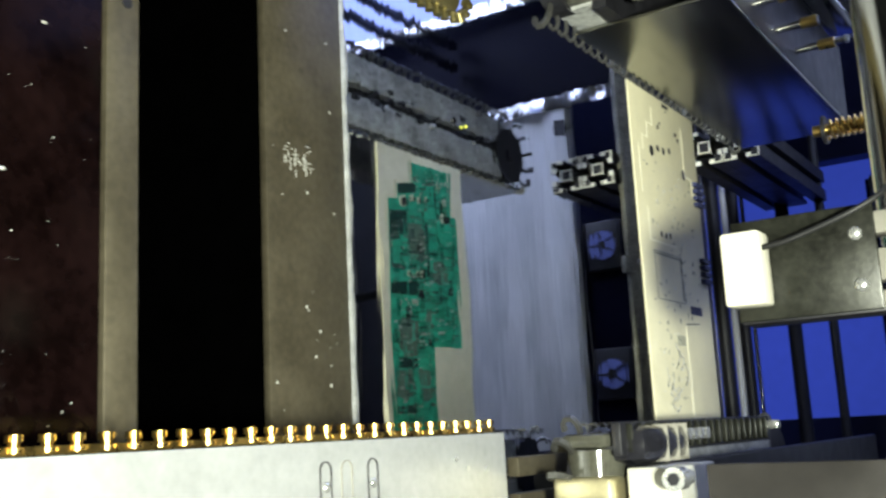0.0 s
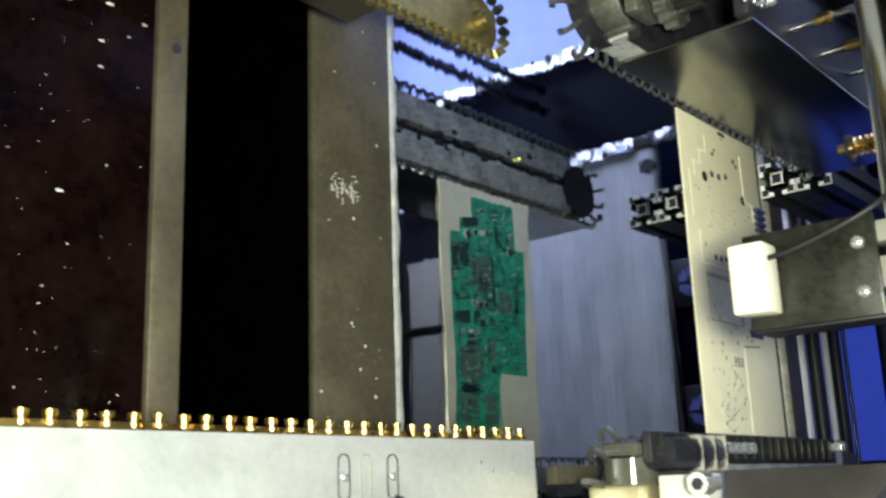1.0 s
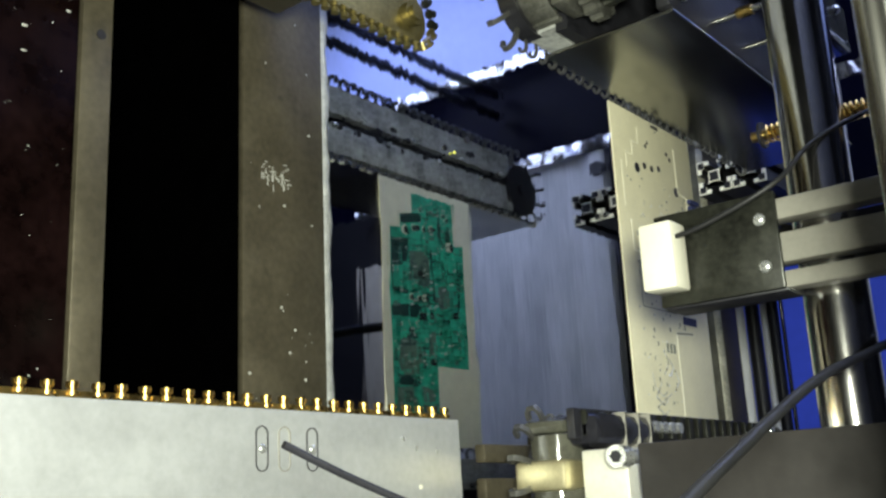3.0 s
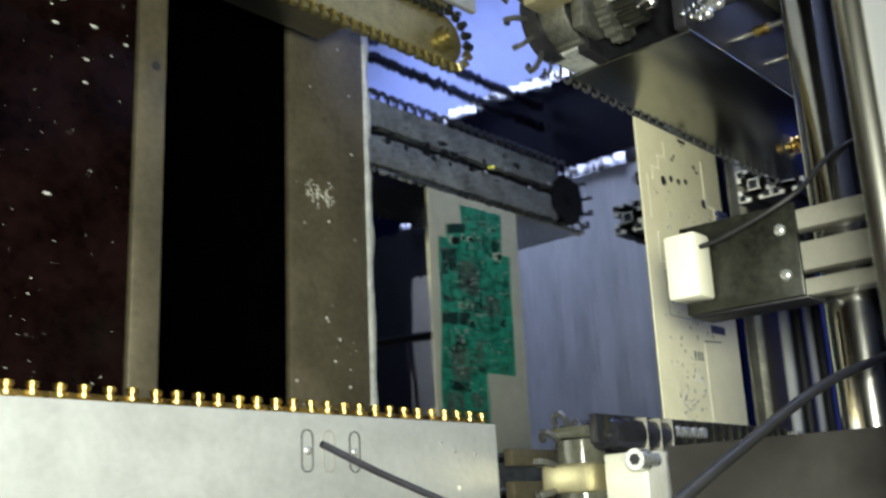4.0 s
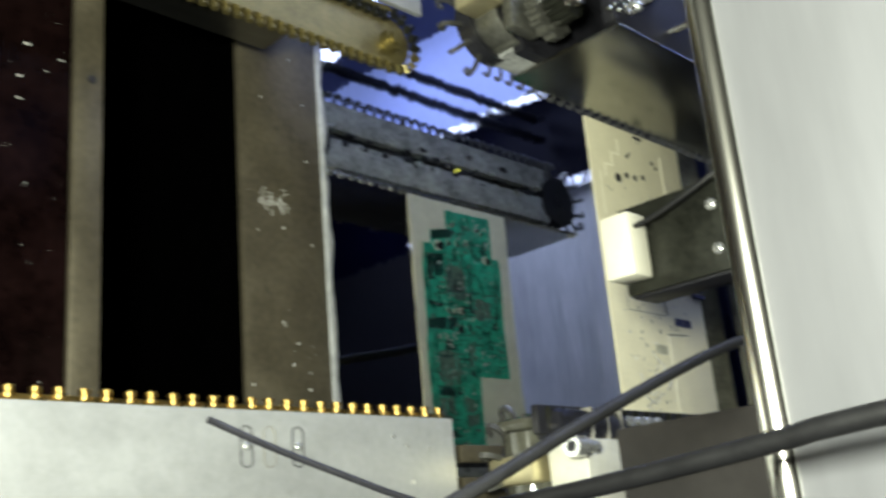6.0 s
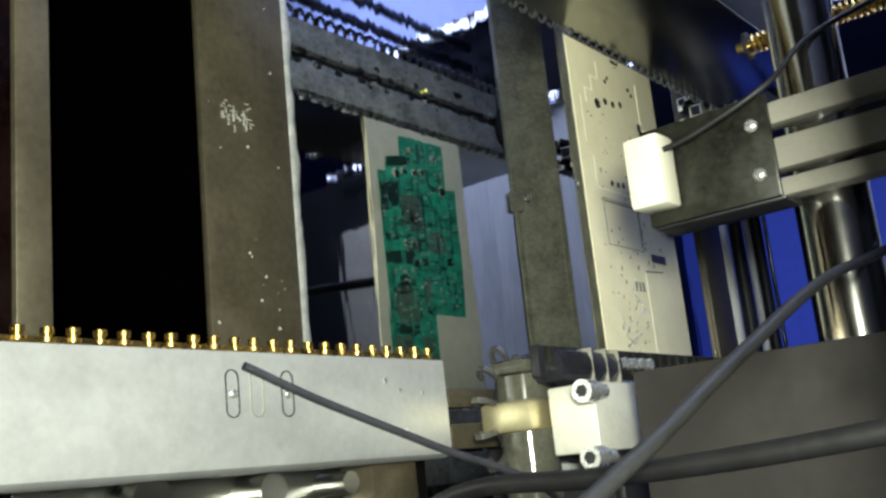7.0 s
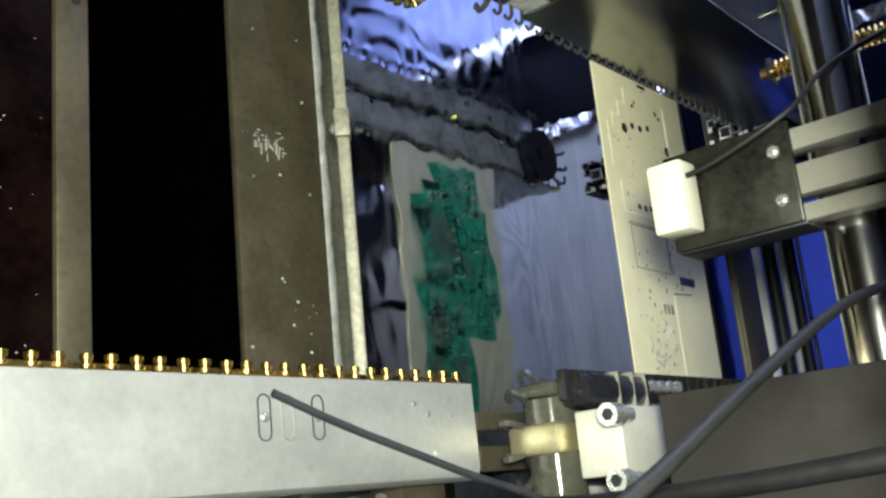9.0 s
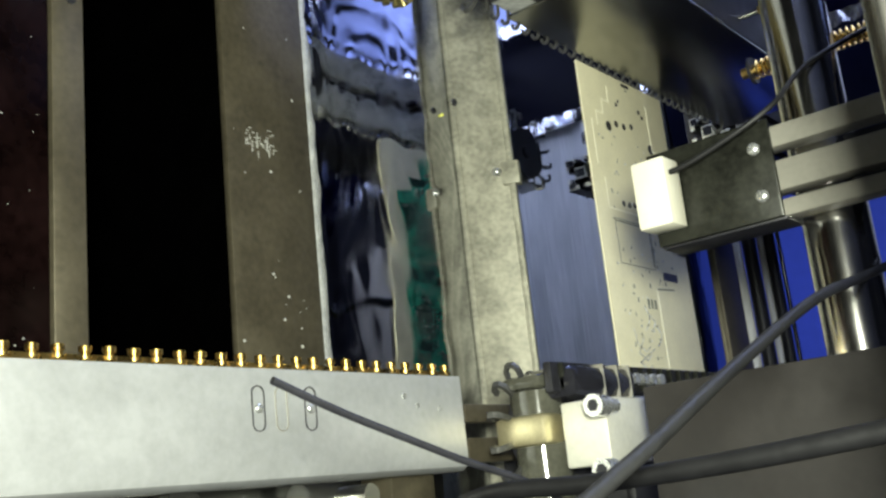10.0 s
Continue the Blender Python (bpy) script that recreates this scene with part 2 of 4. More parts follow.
def mesh_of(name, bm, mat):
    me = bpy.data.meshes.new(name)
    smooth(bm)
    bm.to_mesh(me)
    bm.free()
    me.materials.append(mat)
    return me


def part(name, bm, mat, parent=None, label=""):
    ob = new(name, mesh_of(name, bm, mat))
    ob.parent = parent
    if label:
        tagged(ob, label)
    return ob


def thing(name, label, category, at=(0, 0, 0), group="", kind=""):
    ob = new(name)
    ob.location = at
    ob.empty_display_size = 0.02
    return tagged(ob, label, category, group, kind)


def B():
    return bmesh.new()


def shift(ob, dx, dy, dz):
    """Sets a finished thing off by so much."""
    ob.location += Vector((dx, dy, dz))
    return ob

# ---- the enclosure ----


def structure(name, bm, mat, label, category):
    return tagged(part(name, bm, mat), label, category, "", "structure")


structure("floor", box(B(), -0.75, 1.0, -1.5, 1.2, -0.36, -0.33), DARK, "dark painted machine base under the solder pot", "floor")
wall = B()
box(wall, -0.70, -0.67, -1.5, -0.12, -0.33, 1.5)
box(wall, -0.70, -0.67, 0.56, 1.2, -0.33, 1.5)
box(wall, -0.70, -0.67, -0.12, 0.56, -0.33, 0.34)
box(wall, -0.70, -0.67, -0.12, 0.56, 0.92, 1.5)
structure("wall_west", wall, BLUE_PAINT, "blue-grey enclosure wall with an opening added for the fill", "wall")
# glowing sheet behind an unseen opening, added to light the far panel
structure("west_glow_sheet", box(B(), -0.73, -0.715, -0.2, 0.64, 0.26, 1.0), DAYLIGHT, "unseen pale blue glowing sheet added as fill light", "window")
structure("wall_east", box(B(), 0.95, 1.0, -1.5, 1.2, -0.33, 1.5), BLUE_PAINT, "blue-grey enclosure wall", "wall")
structure("wall_south", box(B(), -0.70, 0.95, -1.5, -1.46, -0.33, 1.5), DARK, "dark enclosure wall behind the camera", "wall")
far = B()
box(far, -0.70, -0.13, 0.92, 0.96, -0.33, 1.5)
box(far, 0.27, 0.95, 0.92, 0.96, -0.33, 1.5)
box(far, -0.13, 0.27, 0.92, 0.96, -0.33, -0.16)
box(far, -0.13, 0.27, 0.92, 0.96, 0.24, 1.5)
structure("wall_north", far, BLUE_PAINT, "blue enclosure wall with a daylit opening at the outlet", "wall")
structure("window_2", box(B(), -0.45, 0.36, 0.985, 0.995, -0.22, 0.46), DEEP_BLUE, "deep blue daylit film in the outlet opening", "window")
structure("ceiling", box(B(), -0.75, 1.0, -1.5, 1.2, 1.5, 1.54), DARK, "dark ceiling of the machine enclosure", "ceiling")

# ---- solder pot ----
pot = thing("solder_pot", "steel solder pot with a stained flat rim", "solder pot", (0.1, -0.2, -0.02))
pot_m = Matrix.Translation((-0.1, 0.2, 0.02))


def pot_part(name, bm, mat, label=""):
    ob = part(name, bm, mat, pot, label)
    ob.matrix_parent_inverse = pot_m
    return ob


pot_part("rim", box(B(), -0.42, 0.46, -0.2825, -0.207, -0.0005, 0.005, 0.0012), LIP, "stained brownish steel rim with scratches")
pot_part("rim", box(B(), 0.46, 0.50, -0.2825, 0.52, -0.012, 0.005, 0.0015), LIP)
pot_part("rim", box(B(), -0.46, -0.42, -0.2825, 0.52, -0.012, 0.005, 0.0015), LIP)
pot_part("rim", box(B(), -0.42, 0.46, 0.46, 0.52, -0.012, 0.005, 0.0015), LIP)
# pot wall blackened too, so that the gap keeps its shade
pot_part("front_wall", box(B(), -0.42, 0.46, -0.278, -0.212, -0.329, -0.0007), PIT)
# frozen dross along the rim
rng = random.Random(4)
bm = B()
rows = []
for i in range(221):
    x = -0.42 + 0.004 * i
    w = 0.0095 + 0.0045 * noise.noise((x * 30, 0, 0)) + 0.0018 * noise.noise((x * 140, 3, 0))
    h = 0.0052 + 0.0012 * noise.noise((x * 90, 7, 0))
    rows.append([bm.verts.new((x, -0.2085, 0.0051)), bm.verts.new((x, -0.206, h + 0.001)), bm.verts.new((x, -0.206 + w * 0.6, h * 0.7)), bm.verts.new((x, -0.206 + w, -0.0005))])
for a, b in zip(rows[:-1], rows[1:]):
    for k in range(3):
        bm.faces.new((a[k], b[k], b[k + 1], a[k + 1]))
pot_part("dross_edge", bm, DROSS, "ragged bright edge of frozen solder")
# rubbed patch with stamped marks on the rim, not readable
bm = B()
for i in range(46):
    x, y = 0.094 + rng.gauss(0, 0.0055), -0.2680 + 0.026 * rng.random()
    w, h = rng.choice(((0.0006, 0.004), (0.005, 0.0007), (0.0007, 0.0022), (0.0028, 0.0006)))
    box(bm, x, x + w, y, y + h, 0.0050, 0.0052)
tagged(pot_part("stamped_marks", bm, SCRATCH, "shiny scratched stamp marks"), kind="stuff")
bm = B()
for i in range(26):
    x, y, r = rng.uniform(-0.1, 0.26), rng.uniform(-0.278, -0.213), rng.uniform(0.0004, 0.0013)
    if i < 9:
        x, y = 0.200 + rng.gauss(0, 0.014), -0.238 + rng.gauss(0, 0.008)
    bmesh.ops.create_icosphere(bm, subdivisions=1, radius=r, matrix=Matrix.Translation((x, y, 0.0052)) @ Matrix.Diagonal((1, 1, 0.5, 1)))
tagged(pot_part("solder_splashes", bm, SCRATCH, "small bright solder beads"), kind="stuff")

bm = B()
bmesh.ops.create_grid(bm, x_segments=4, y_segments=4, size=0.5, matrix=Matrix.Translation((0.02, 0.13, 0)) @ Matrix.Diagonal((0.9, 0.7, 1, 1)))
solder = structure("molten_solder", bm, SOLDER, "still mirror-like surface of molten solder", "molten solder")

# ---- preheater before the pot ----
heater = thing("preheater", "dark glass preheater with a steel edge strip", "preheater", (0.1, -0.5, 0.03))
heater_m = Matrix.Translation((-0.1, 0.5, -0.03))
for nm, bm, mat, lab in (
    ("edge_strip", box(B(), -0.5, 0.6, -0.4240, -0.405, -0.05, 0.038, 0.001), LIP, "dull steel edge strip"),
    ("glass_plate", box(B(), -0.5, 0.6, -1.2, -0.4250, 0.018, 0.0365, 0.001), GLASS, "dark reddish heater glass with dust"),
    ("pit_lining", box(B(), -0.5, 0.6, -0.404, -0.283, -0.30, -0.28), PIT, "gap floor painted black for its deep shade"),
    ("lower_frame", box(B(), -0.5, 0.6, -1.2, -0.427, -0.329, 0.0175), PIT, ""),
):
    ob = part(nm, bm, mat, heater, lab)
    ob.matrix_parent_inverse = heater_m
bm = B()
cyl(bm, (0.0552, -0.4125, 0.030), (0.0552, -0.4125, 0.0384), 0.0030)
part("hole", bm, BLACK, heater).matrix_parent_inverse = heater_m
bm = B()
for i in range(230):
    x, y, r = rng.uniform(-0.15, 0.27), rng.uniform(-0.62, -0.43), rng.choice((0.0002, 0.0002, 0.0003, 0.0005))
    bmesh.ops.create_icosphere(bm, subdivisions=1, radius=r, matrix=Matrix.Translation((x, y, 0.0367)))
for i in range(16):
    x, y = 0.045 + rng.gauss(0, 0.035), min(-0.432, -0.470 + rng.gauss(0, 0.026))
    bmesh.ops.create_icosphere(bm, subdivisions=2, radius=rng.uniform(0.0006, 0.0012), matrix=Matrix.Translation((x, y, 0.0368)) @ Matrix.Diagonal((0.8, 2.2, 0.5, 1)))
ob = part("solder_beads", bm, SCRATCH, heater, "specks of solder and flux on the glass")
ob.matrix_parent_inverse = heater_m
tagged(ob, kind="stuff")

# ---- infeed pin-chain conveyor ----


def chain_pin():
    """One brass pin of the chain, along +x from the origin."""
    bm = B()
    cyl(bm, (0, 0, 0), (-0.0018, 0, 0), 0.0036, None, 12)
    cyl(bm, (-0.0018, 0, 0), (-0.0036, 0, 0), 0.0020, None, 12)
    cyl(bm, (-0.0036, 0, 0), (-0.0062, 0, 0), 0.0029, None, 12)
    return bm


PIN = mesh_of("pin", chain_pin(), BRASS)
PIN_OILY = mesh_of("pin", chain_pin(), OLIVE)
PIN_DARK = mesh_of("pin", chain_pin(), DARK_STEEL)
right_in = thing("infeed_rail", "aluminium infeed rail cover with slots and brass chain pins", "conveyor rail", (0.30, -0.5, 0.07), "infeed rails")
right_m = Matrix.Translation((-0.30, 0.5, -0.07))


def onto(parent, inv, name, bm, mat, label=""):
    ob = part(name, bm, mat, parent, label)
    ob.matrix_parent_inverse = inv
    return ob


bm = B()
prof = [(0.268, 0.0845), (0.3185, 0.085), (0.3235, 0.0835), (0.326, 0.0795), (0.326, 0.05), (0.322, 0.05), (0.322, 0.078), (0.268, 0.0815)]
a = [bm.verts.new((x, -1.3, z)) for x, z in prof]
b = [bm.verts.new((x, -0.1455, z)) for x, z in prof]
for i in range(len(prof)):
    j = (i + 1) % len(prof)
    bm.faces.new((a[i], a[j], b[j], b[i]))
bm.faces.new(a[::-1])
bm.faces.new(b)
bmesh.ops.recalc_face_normals(bm, faces=bm.faces)
onto(right_in, right_m, "cover_plate", bm, ALU, "worn milled aluminium cover")
for y, lit in ((-0.3105, True), (-0.2950, False), (-0.2750, True)):
    o = oval(0.2885, y, 0.0235, 0.0085)
    i_ = oval(0.2885, y, 0.0223, 0.0073)
    onto(right_in, right_m, "slot_rim", ring(B(), o, i_, 0.0846, 0.0853), BLACK if lit else MATTE_ALU)
    if lit:
        bm = B()
        bmesh.ops.create_uvsphere(bm, u_segments=14, v_segments=8, radius=0.0026, matrix=Matrix.Translation((0.2885, y, 0.0852)) @ Matrix.Diagonal((1, 1, 0.6, 1)))
        onto(right_in, right_m, "screw", bm, PAD, "bright screw head")
for x, y in ((0.2865, -0.1885), (0.3095, -0.186), (0.288, -0.168), (0.281, -0.2)):
    bm = B()
    cyl(bm, (x, y, 0.0845), (x, y, 0.0856), 0.0015, None, 10)
    onto(right_in, right_m, "rivet", bm, PAD)
onto(right_in, right_m, "chain_bar", box(B(), 0.2645, 0.2675, -1.3, -0.152, 0.074, 0.081), BRASS, "brass chain side plates")
onto(right_in, right_m, "rail_body", box(B(), 0.270, 0.320, -1.3, -0.26, 0.03, 0.0770), RAIL)
for i in range(56):
    ob = new("pin", PIN)
    ob.parent = right_in
    ob.matrix_parent_inverse = right_m
    ob.location = (0.2665, -0.152 - 0.0125 * i - (0.0012 if i % 2 else 0), 0.0785 + (0.0012 if i % 2 else 0))
onto(right_in, right_m, "rail_foot", box(B(), 0.33, 0.36, -0.8, -0.75, -0.329, 0.07), RAIL)
onto(right_in, right_m, "foot_arm", box(B(), 0.3205, 0.36, -0.8, -0.75, 0.035, 0.07), RAIL)

shift(right_in, -0.001, -0.0395, 0.0155)
left_in = thing("infeed_rail", "aluminium infeed rail with open brass pin chain and end sprocket", "conveyor rail", (-0.08, -0.5, 0.07), "infeed rails")
left_m = Matrix.Translation((0.08, 0.5, -0.07))
onto(left_in, left_m, "cover_plate", box(B(), -0.20, -0.060, -1.3, -0.150, 0.080, 0.085, 0.001), ALU, "aluminium cover")
onto(left_in, left_m, "guide_plate", box(B(), -0.056, -0.016, -1.3, -0.185, 0.070, 0.074), OLIVE, "oily brass-coloured guide plate")
onto(left_in, left_m, "chain_bar", box(B(), -0.0158, -0.0125, -1.3, -0.178, 0.072, 0.080), OLIVE)
onto(left_in, left_m, "return_bar", box(B(), -0.0595, -0.0565, -1.3, -0.178, 0.072, 0.080), OLIVE)
onto(left_in, left_m, "rail_body", box(B(), -0.20, -0.020, -1.3, -0.26, 0.03, 0.0695), RAIL)
for i in range(46):
    for x, turn, me in ((-0.0125, 180, PIN_OILY), (-0.0565, 180, PIN_DARK)):
        ob = new("pin", me)
        ob.parent = left_in
        ob.matrix_parent_inverse = left_m
        ob.matrix_basis = pose(x, -0.182 - 0.0088 * i, 0.0765, 0, 0, turn)
bm = B()
cyl(bm, (-0.0345, -0.176, 0.066), (-0.0345, -0.176, 0.073), 0.020, None, 28)
cyl(bm, (-0.0345, -0.176, 0.073), (-0.0345, -0.176, 0.080), 0.009, None, 24)
cyl(bm, (-0.0345, -0.176, 0.080), (-0.0345, -0.176, 0.083), 0.006, None, 20)
onto(left_in, left_m, "sprocket", bm, OLIVE, "oily brass end sprocket")
for i in range(9):
    ang = radians(-90 + 180 * (i + 0.5) / 9)
    ob = new("pin", PIN_DARK if i < 5 else PIN_OILY)
    ob.parent = left_in
    ob.matrix_parent_inverse = left_m
    ob.matrix_basis = pose(-0.0345 + 0.021 * math.sin(ang), -0.176 + 0.021 * math.cos(ang), 0.0765, 0, 0, 270 - math.degrees(ang))
onto(left_in, left_m, "rail_foot", box(B(), -0.20, -0.16, -0.8, -0.75, -0.329, 0.0305), RAIL)

shift(left_in, 0.0155, -0.024, 0.0115)

# ---- finger conveyor over the pot ----


def finger_mesh():
    """A hooked finger: a flat shank along +x that bends down and back."""
    bm = B()
    pts = [(0, 0), (0.012, 0), (0.0155, -0.0008), (0.0175, -0.0030), (0.0175, -0.0062), (0.0150, -0.0085), (0.0120, -0.0085)]
    rings_ = []
    for i, (x, z) in enumerate(pts):
        dx = pts[min(i + 1, 6)][0] - pts[max(i - 1, 0)][0]
        dz = pts[min(i + 1, 6)][1] - pts[max(i - 1, 0)][1]
        k = math.hypot(dx, dz)
        nx, nz = -dz / k * 0.0011, dx / k * 0.0011
        w = 0.0022
        rings_.append([bm.verts.new((x + nx, -w, z + nz)), bm.verts.new((x + nx, w, z + nz)), bm.verts.new((x - nx, w, z - nz)), bm.verts.new((x - nx, -w, z - nz))])
    for p, q in zip(rings_[:-1], rings_[1:]):
        for i in range(4):
            bm.faces.new((p[i], p[(i + 1) % 4], q[(i + 1) % 4], q[i]))
    bm.faces.new(rings_[0][::-1])
    bm.faces.new(rings_[-1])
    bmesh.ops.recalc_face_normals(bm, faces=bm.faces)
    return mesh_of("finger", bm, FINGER_STEEL)


FINGER = finger_mesh()
LINK = mesh_of("link", box(B(), -0.0125, -0.0085, -0.0058, 0.0058, 0.004, 0.030, 0.0008), LINK_STEEL)
Y0, Y1 = -0.125, 0.255


def finger_rail(label, at, side, tall=True):
    """A rail with its chain of hooked fingers lying round two sprockets; side is the way to the boards."""
    ob = thing("finger_rail", label, "conveyor rail", at, "finger rails")
    inv = Matrix.Translation(-Vector(at))
    s = side

    def X(a, b):
        return (min(a * s, b * s) + at[0], max(a * s, b * s) + at[0])

    top = 0.160 if tall else 0.145
    if tall:
        onto(ob, inv, "side_plate", box(B(), *X(-0.006, -0.003), Y0 + 0.025, Y1 + 0.03, 0.134, 0.240, 0.0008), PLATE, "polished steel side plate")
    onto(ob, inv, "inner_bar", box(B(), *X(-0.040, -0.010), Y0, Y1 - 0.02, 0.133, top, 0.0008), RAIL_ROUGH, "stained rail bar")
    onto(ob, inv, "groove", box(B(), *X(-0.050, -0.0402), Y0, Y1 - 0.02, 0.142, top), BLACK)
    onto(ob, inv, "outer_bar", box(B(), *X(-0.078, -0.0502), Y0, Y1 - 0.02, 0.133, top, 0.0008), RAIL_ROUGH)
    if tall:
        onto(ob, inv, "web", box(B(), *X(-0.078, -0.0065), Y0, Y1, 0.1605, 0.170), BLACK)
    bm_ = B()
    for k in range(9):
        y = Y0 + 0.03 + 0.039 * k
        x = at[0] + s * (-0.045 + (0.007 if k % 2 else -0.006))
        bmesh.ops.create_uvsphere(bm_, u_segments=10, v_segments=6, radius=0.0034, matrix=Matrix.Translation((x, y, 0.1325)))
    onto(ob, inv, "screws", bm_, PAD, "bright screw heads under the rail")
    for y in (Y0, Y1):
        bm_ = B()
        cyl(bm_, (at[0] - 0.040 * s, y, 0.131), (at[0] - 0.040 * s, y, 0.145), 0.031, None, 30)
        cyl(bm_, (at[0] - 0.040 * s, y, 0.128), (at[0] - 0.040 * s, y, 0.131), 0.008, None, 18)
        cyl(bm_, (at[0] - 0.040 * s, y, 0.1405), (at[0] - 0.040 * s, y, 0.170 if tall else 0.1455), 0.010, None, 18)
        onto(ob, inv, "sprocket", bm_, BLACK, "blackened chain sprocket")
    pitch = 0.0132
    n_ = int((Y1 - Y0) / pitch)
    places = [(-0.004, Y0 + pitch * k, 0) for k in range(n_ + 1)] + [(-0.074, Y0 + pitch * k, 180) for k in range(n_ + 1)]
    for k in range(1, 7):
        a_ = math.pi * k / 7
        places.append((-0.040 + 0.034 * math.cos(a_), Y1 + 0.034 * math.sin(a_), math.degrees(a_)))
        places.append((-0.040 + 0.034 * math.cos(a_), Y0 - 0.034 * math.sin(a_), -math.degrees(a_)))
    for x, y, ang in places:
        f = new("finger", FINGER)
        f.parent = ob
        f.matrix_parent_inverse = inv
        lift = Matrix.Translation((at[0] + s * x, y, 0.1365))
        f.matrix_basis = lift @ (pose(0, 0, 0, 0, 0, ang) if s > 0 else pose(0, 0, 0, 0, 0, 180 - ang)) @ (Matrix.Translation((-0.0105, 0, -0.002)) @ Matrix.Diagonal((0.8, 0.6, 0.7, 1)) if ang == 0 else Matrix.Translation((-0.012, 0, 0)) @ Matrix.Diagonal((1.5 if y < Y0 else 1.35, 0.8, 1.2, 1)))
        if tall and (y < Y0 + 0.03 or ang == 180):
            k_ = new("link", LINK)
            k_.parent = ob
            k_.matrix_parent_inverse = inv
            k_.matrix_basis = lift @ (pose(0, 0, 0, 0, 0, ang) if s > 0 else pose(0, 0, 0, 0, 0, 180 - ang))
    # grime caked in the groove and round the screws
    bm_ = B()
    for k in range(34):
        y, r_ = rg.uniform(Y0 + 0.02, Y1 - 0.03), rg.uniform(0.0012, 0.0042)
        bmesh.ops.create_icosphere(bm_, subdivisions=2, radius=r_, matrix=Matrix.Translation((at[0] + s * (-0.044 + rg.gauss(0, 0.006)), y, 0.1335)) @ Matrix.Diagonal((1, rg.uniform(1, 2.4), 0.45, 1)))
    tagged(onto(ob, inv, "grime", bm_, BLACK, "black grime caked under the rail"), kind="stuff")
    return ob, inv


rg = random.Random(23)
rail_l, rail_l_m = finger_rail("polished steel conveyor rail with hooked fingers holding the board", (0.0, 0.06, 0.16), 1)
rail_r, rail_r_m = finger_rail("conveyor rail with hooked fingers and dark cover", (0.264, 0.06, 0.16), -1, False)

# ---- printed circuit board ----
board = thing("circuit_board", "pale laminate circuit board with green soldered underside, held by hooked fingers", "circuit board", (0.0, 0.0, 0.13))
onto_b = Matrix.Translation((0, 0, -0.13))
BL, BW = 0.264, 0.146
bm = box(B(), 0, BL, 0, BW, 0.1290, 0.1306, 0.0003)
part("laminate", bm, FR2, board).matrix_parent_inverse = onto_b
green = [(0.009, 0.0495), (0.008, 0.117), (0.054, 0.116), (0.053, 0.130), (0.184, 0.127), (0.184, 0.080), (0.262, 0.078), (0.262, 0.010), (0.050, 0.013), (0.049, 0.027), (0.034, 0.028), (0.031, 0.0495)]
# paler than the top: torch light off the solder is put into it
part("underside", box(B(), 0.0004, BL - 0.0004, 0.0004, BW - 0.0004, 0.12895, 0.12901), FR2_LIGHTENED, board, "bare cream underside, paled for torch light off the solder").matrix_parent_inverse = onto_b
part("solder_mask", prism(B(), green, 0.1286, 0.12894), MASK, board, "green solder mask underside").matrix_parent_inverse = onto_b

# board: routed outline, holes, pads and printed marks
rb = random.Random(11)


def on_board(name, bm, mat, label=""):
    return onto(board, onto_b, name, bm, mat, label)


def line(bm, pts, w, z0, z1):
    """A flat ribbon through points on the board."""
    for (xa, ya), (xb, yb) in zip(pts[:-1], pts[1:]):
        d = Vector((xb - xa, yb - ya))
        k = d.length
        if k < 1e-6:
            continue
        nx, ny = -d.y / k * w / 2, d.x / k * w / 2
        ex, ey = d.x / k * w / 2, d.y / k * w / 2
        prism(bm, [(xa - ex - nx, ya - ey - ny), (xb + ex - nx, yb + ey - ny), (xb + ex + nx, yb + ey + ny), (xa - ex + nx, ya - ey + ny)], z0, z1)
    return bm


TOP = 0.1306
# routed slots seen from above
on_board("routed_slot", box(B(), 0.0022, 0.0052, 0.0725, 0.0855, TOP, TOP + 0.0003), BLACK)
for pts in ([(0.013, 0.045), (0.027, 0.045), (0.027, 0.033), (0.040, 0.033), (0.040, 0.021), (0.052, 0.021)], [(0.050, 0.012), (0.088, 0.012)], [(0.016, 0.113), (0.058, 0.113), (0.058, 0.129), (0.075, 0.129)], [(0.100, 0.020), (0.125, 0.020), (0.125, 0.075)], [(0.19, 0.081), (0.262, 0.081)]):
    on_board("routed_outline", line(B(), pts, 0.0013, TOP, TOP + 0.0003), PALE_LINE)
on_board("routed_outline", line(B(), [(0.135, 0.028), (0.135, 0.082), (0.168, 0.082)], 0.0011, TOP, TOP + 0.00025), INK)
on_board("saw_cut", line(B(), [(0.188, 0.082), (0.186, 0.112)], 0.0014, TOP, TOP + 0.0003), INK)
holes = [(0.0500, 0.0390, 0.0044), (0.0452, 0.0530, 0.0030), (0.0450, 0.0660, 0.0030), (0.0420, 0.0795, 0.0028), (0.0570, 0.1100, 0.0044), (0.026, 0.058, 0.002), (0.022, 0.062, 0.0016), (0.024, 0.098, 0.0022), (0.028, 0.103, 0.002), (0.118, 0.045, 0.0026), (0.118, 0.055, 0.0026), (0.117, 0.064, 0.0026)]
for x, y, r in holes:
    bm = B()
    cyl(bm, (x, y, 0.1280), (x, y, TOP + 0.00025), r, None, 16)
    on_board("drilled_hole", bm, BLACK)
    bm = B()
    cyl(bm, (x - 0.0004, y - r * 0.55, 0.1282), (x - 0.0004, y - r * 0.55, 0.12835), r * 1.25, None, 16)
    on_board("hole_rim", bm, PALE_LINE)
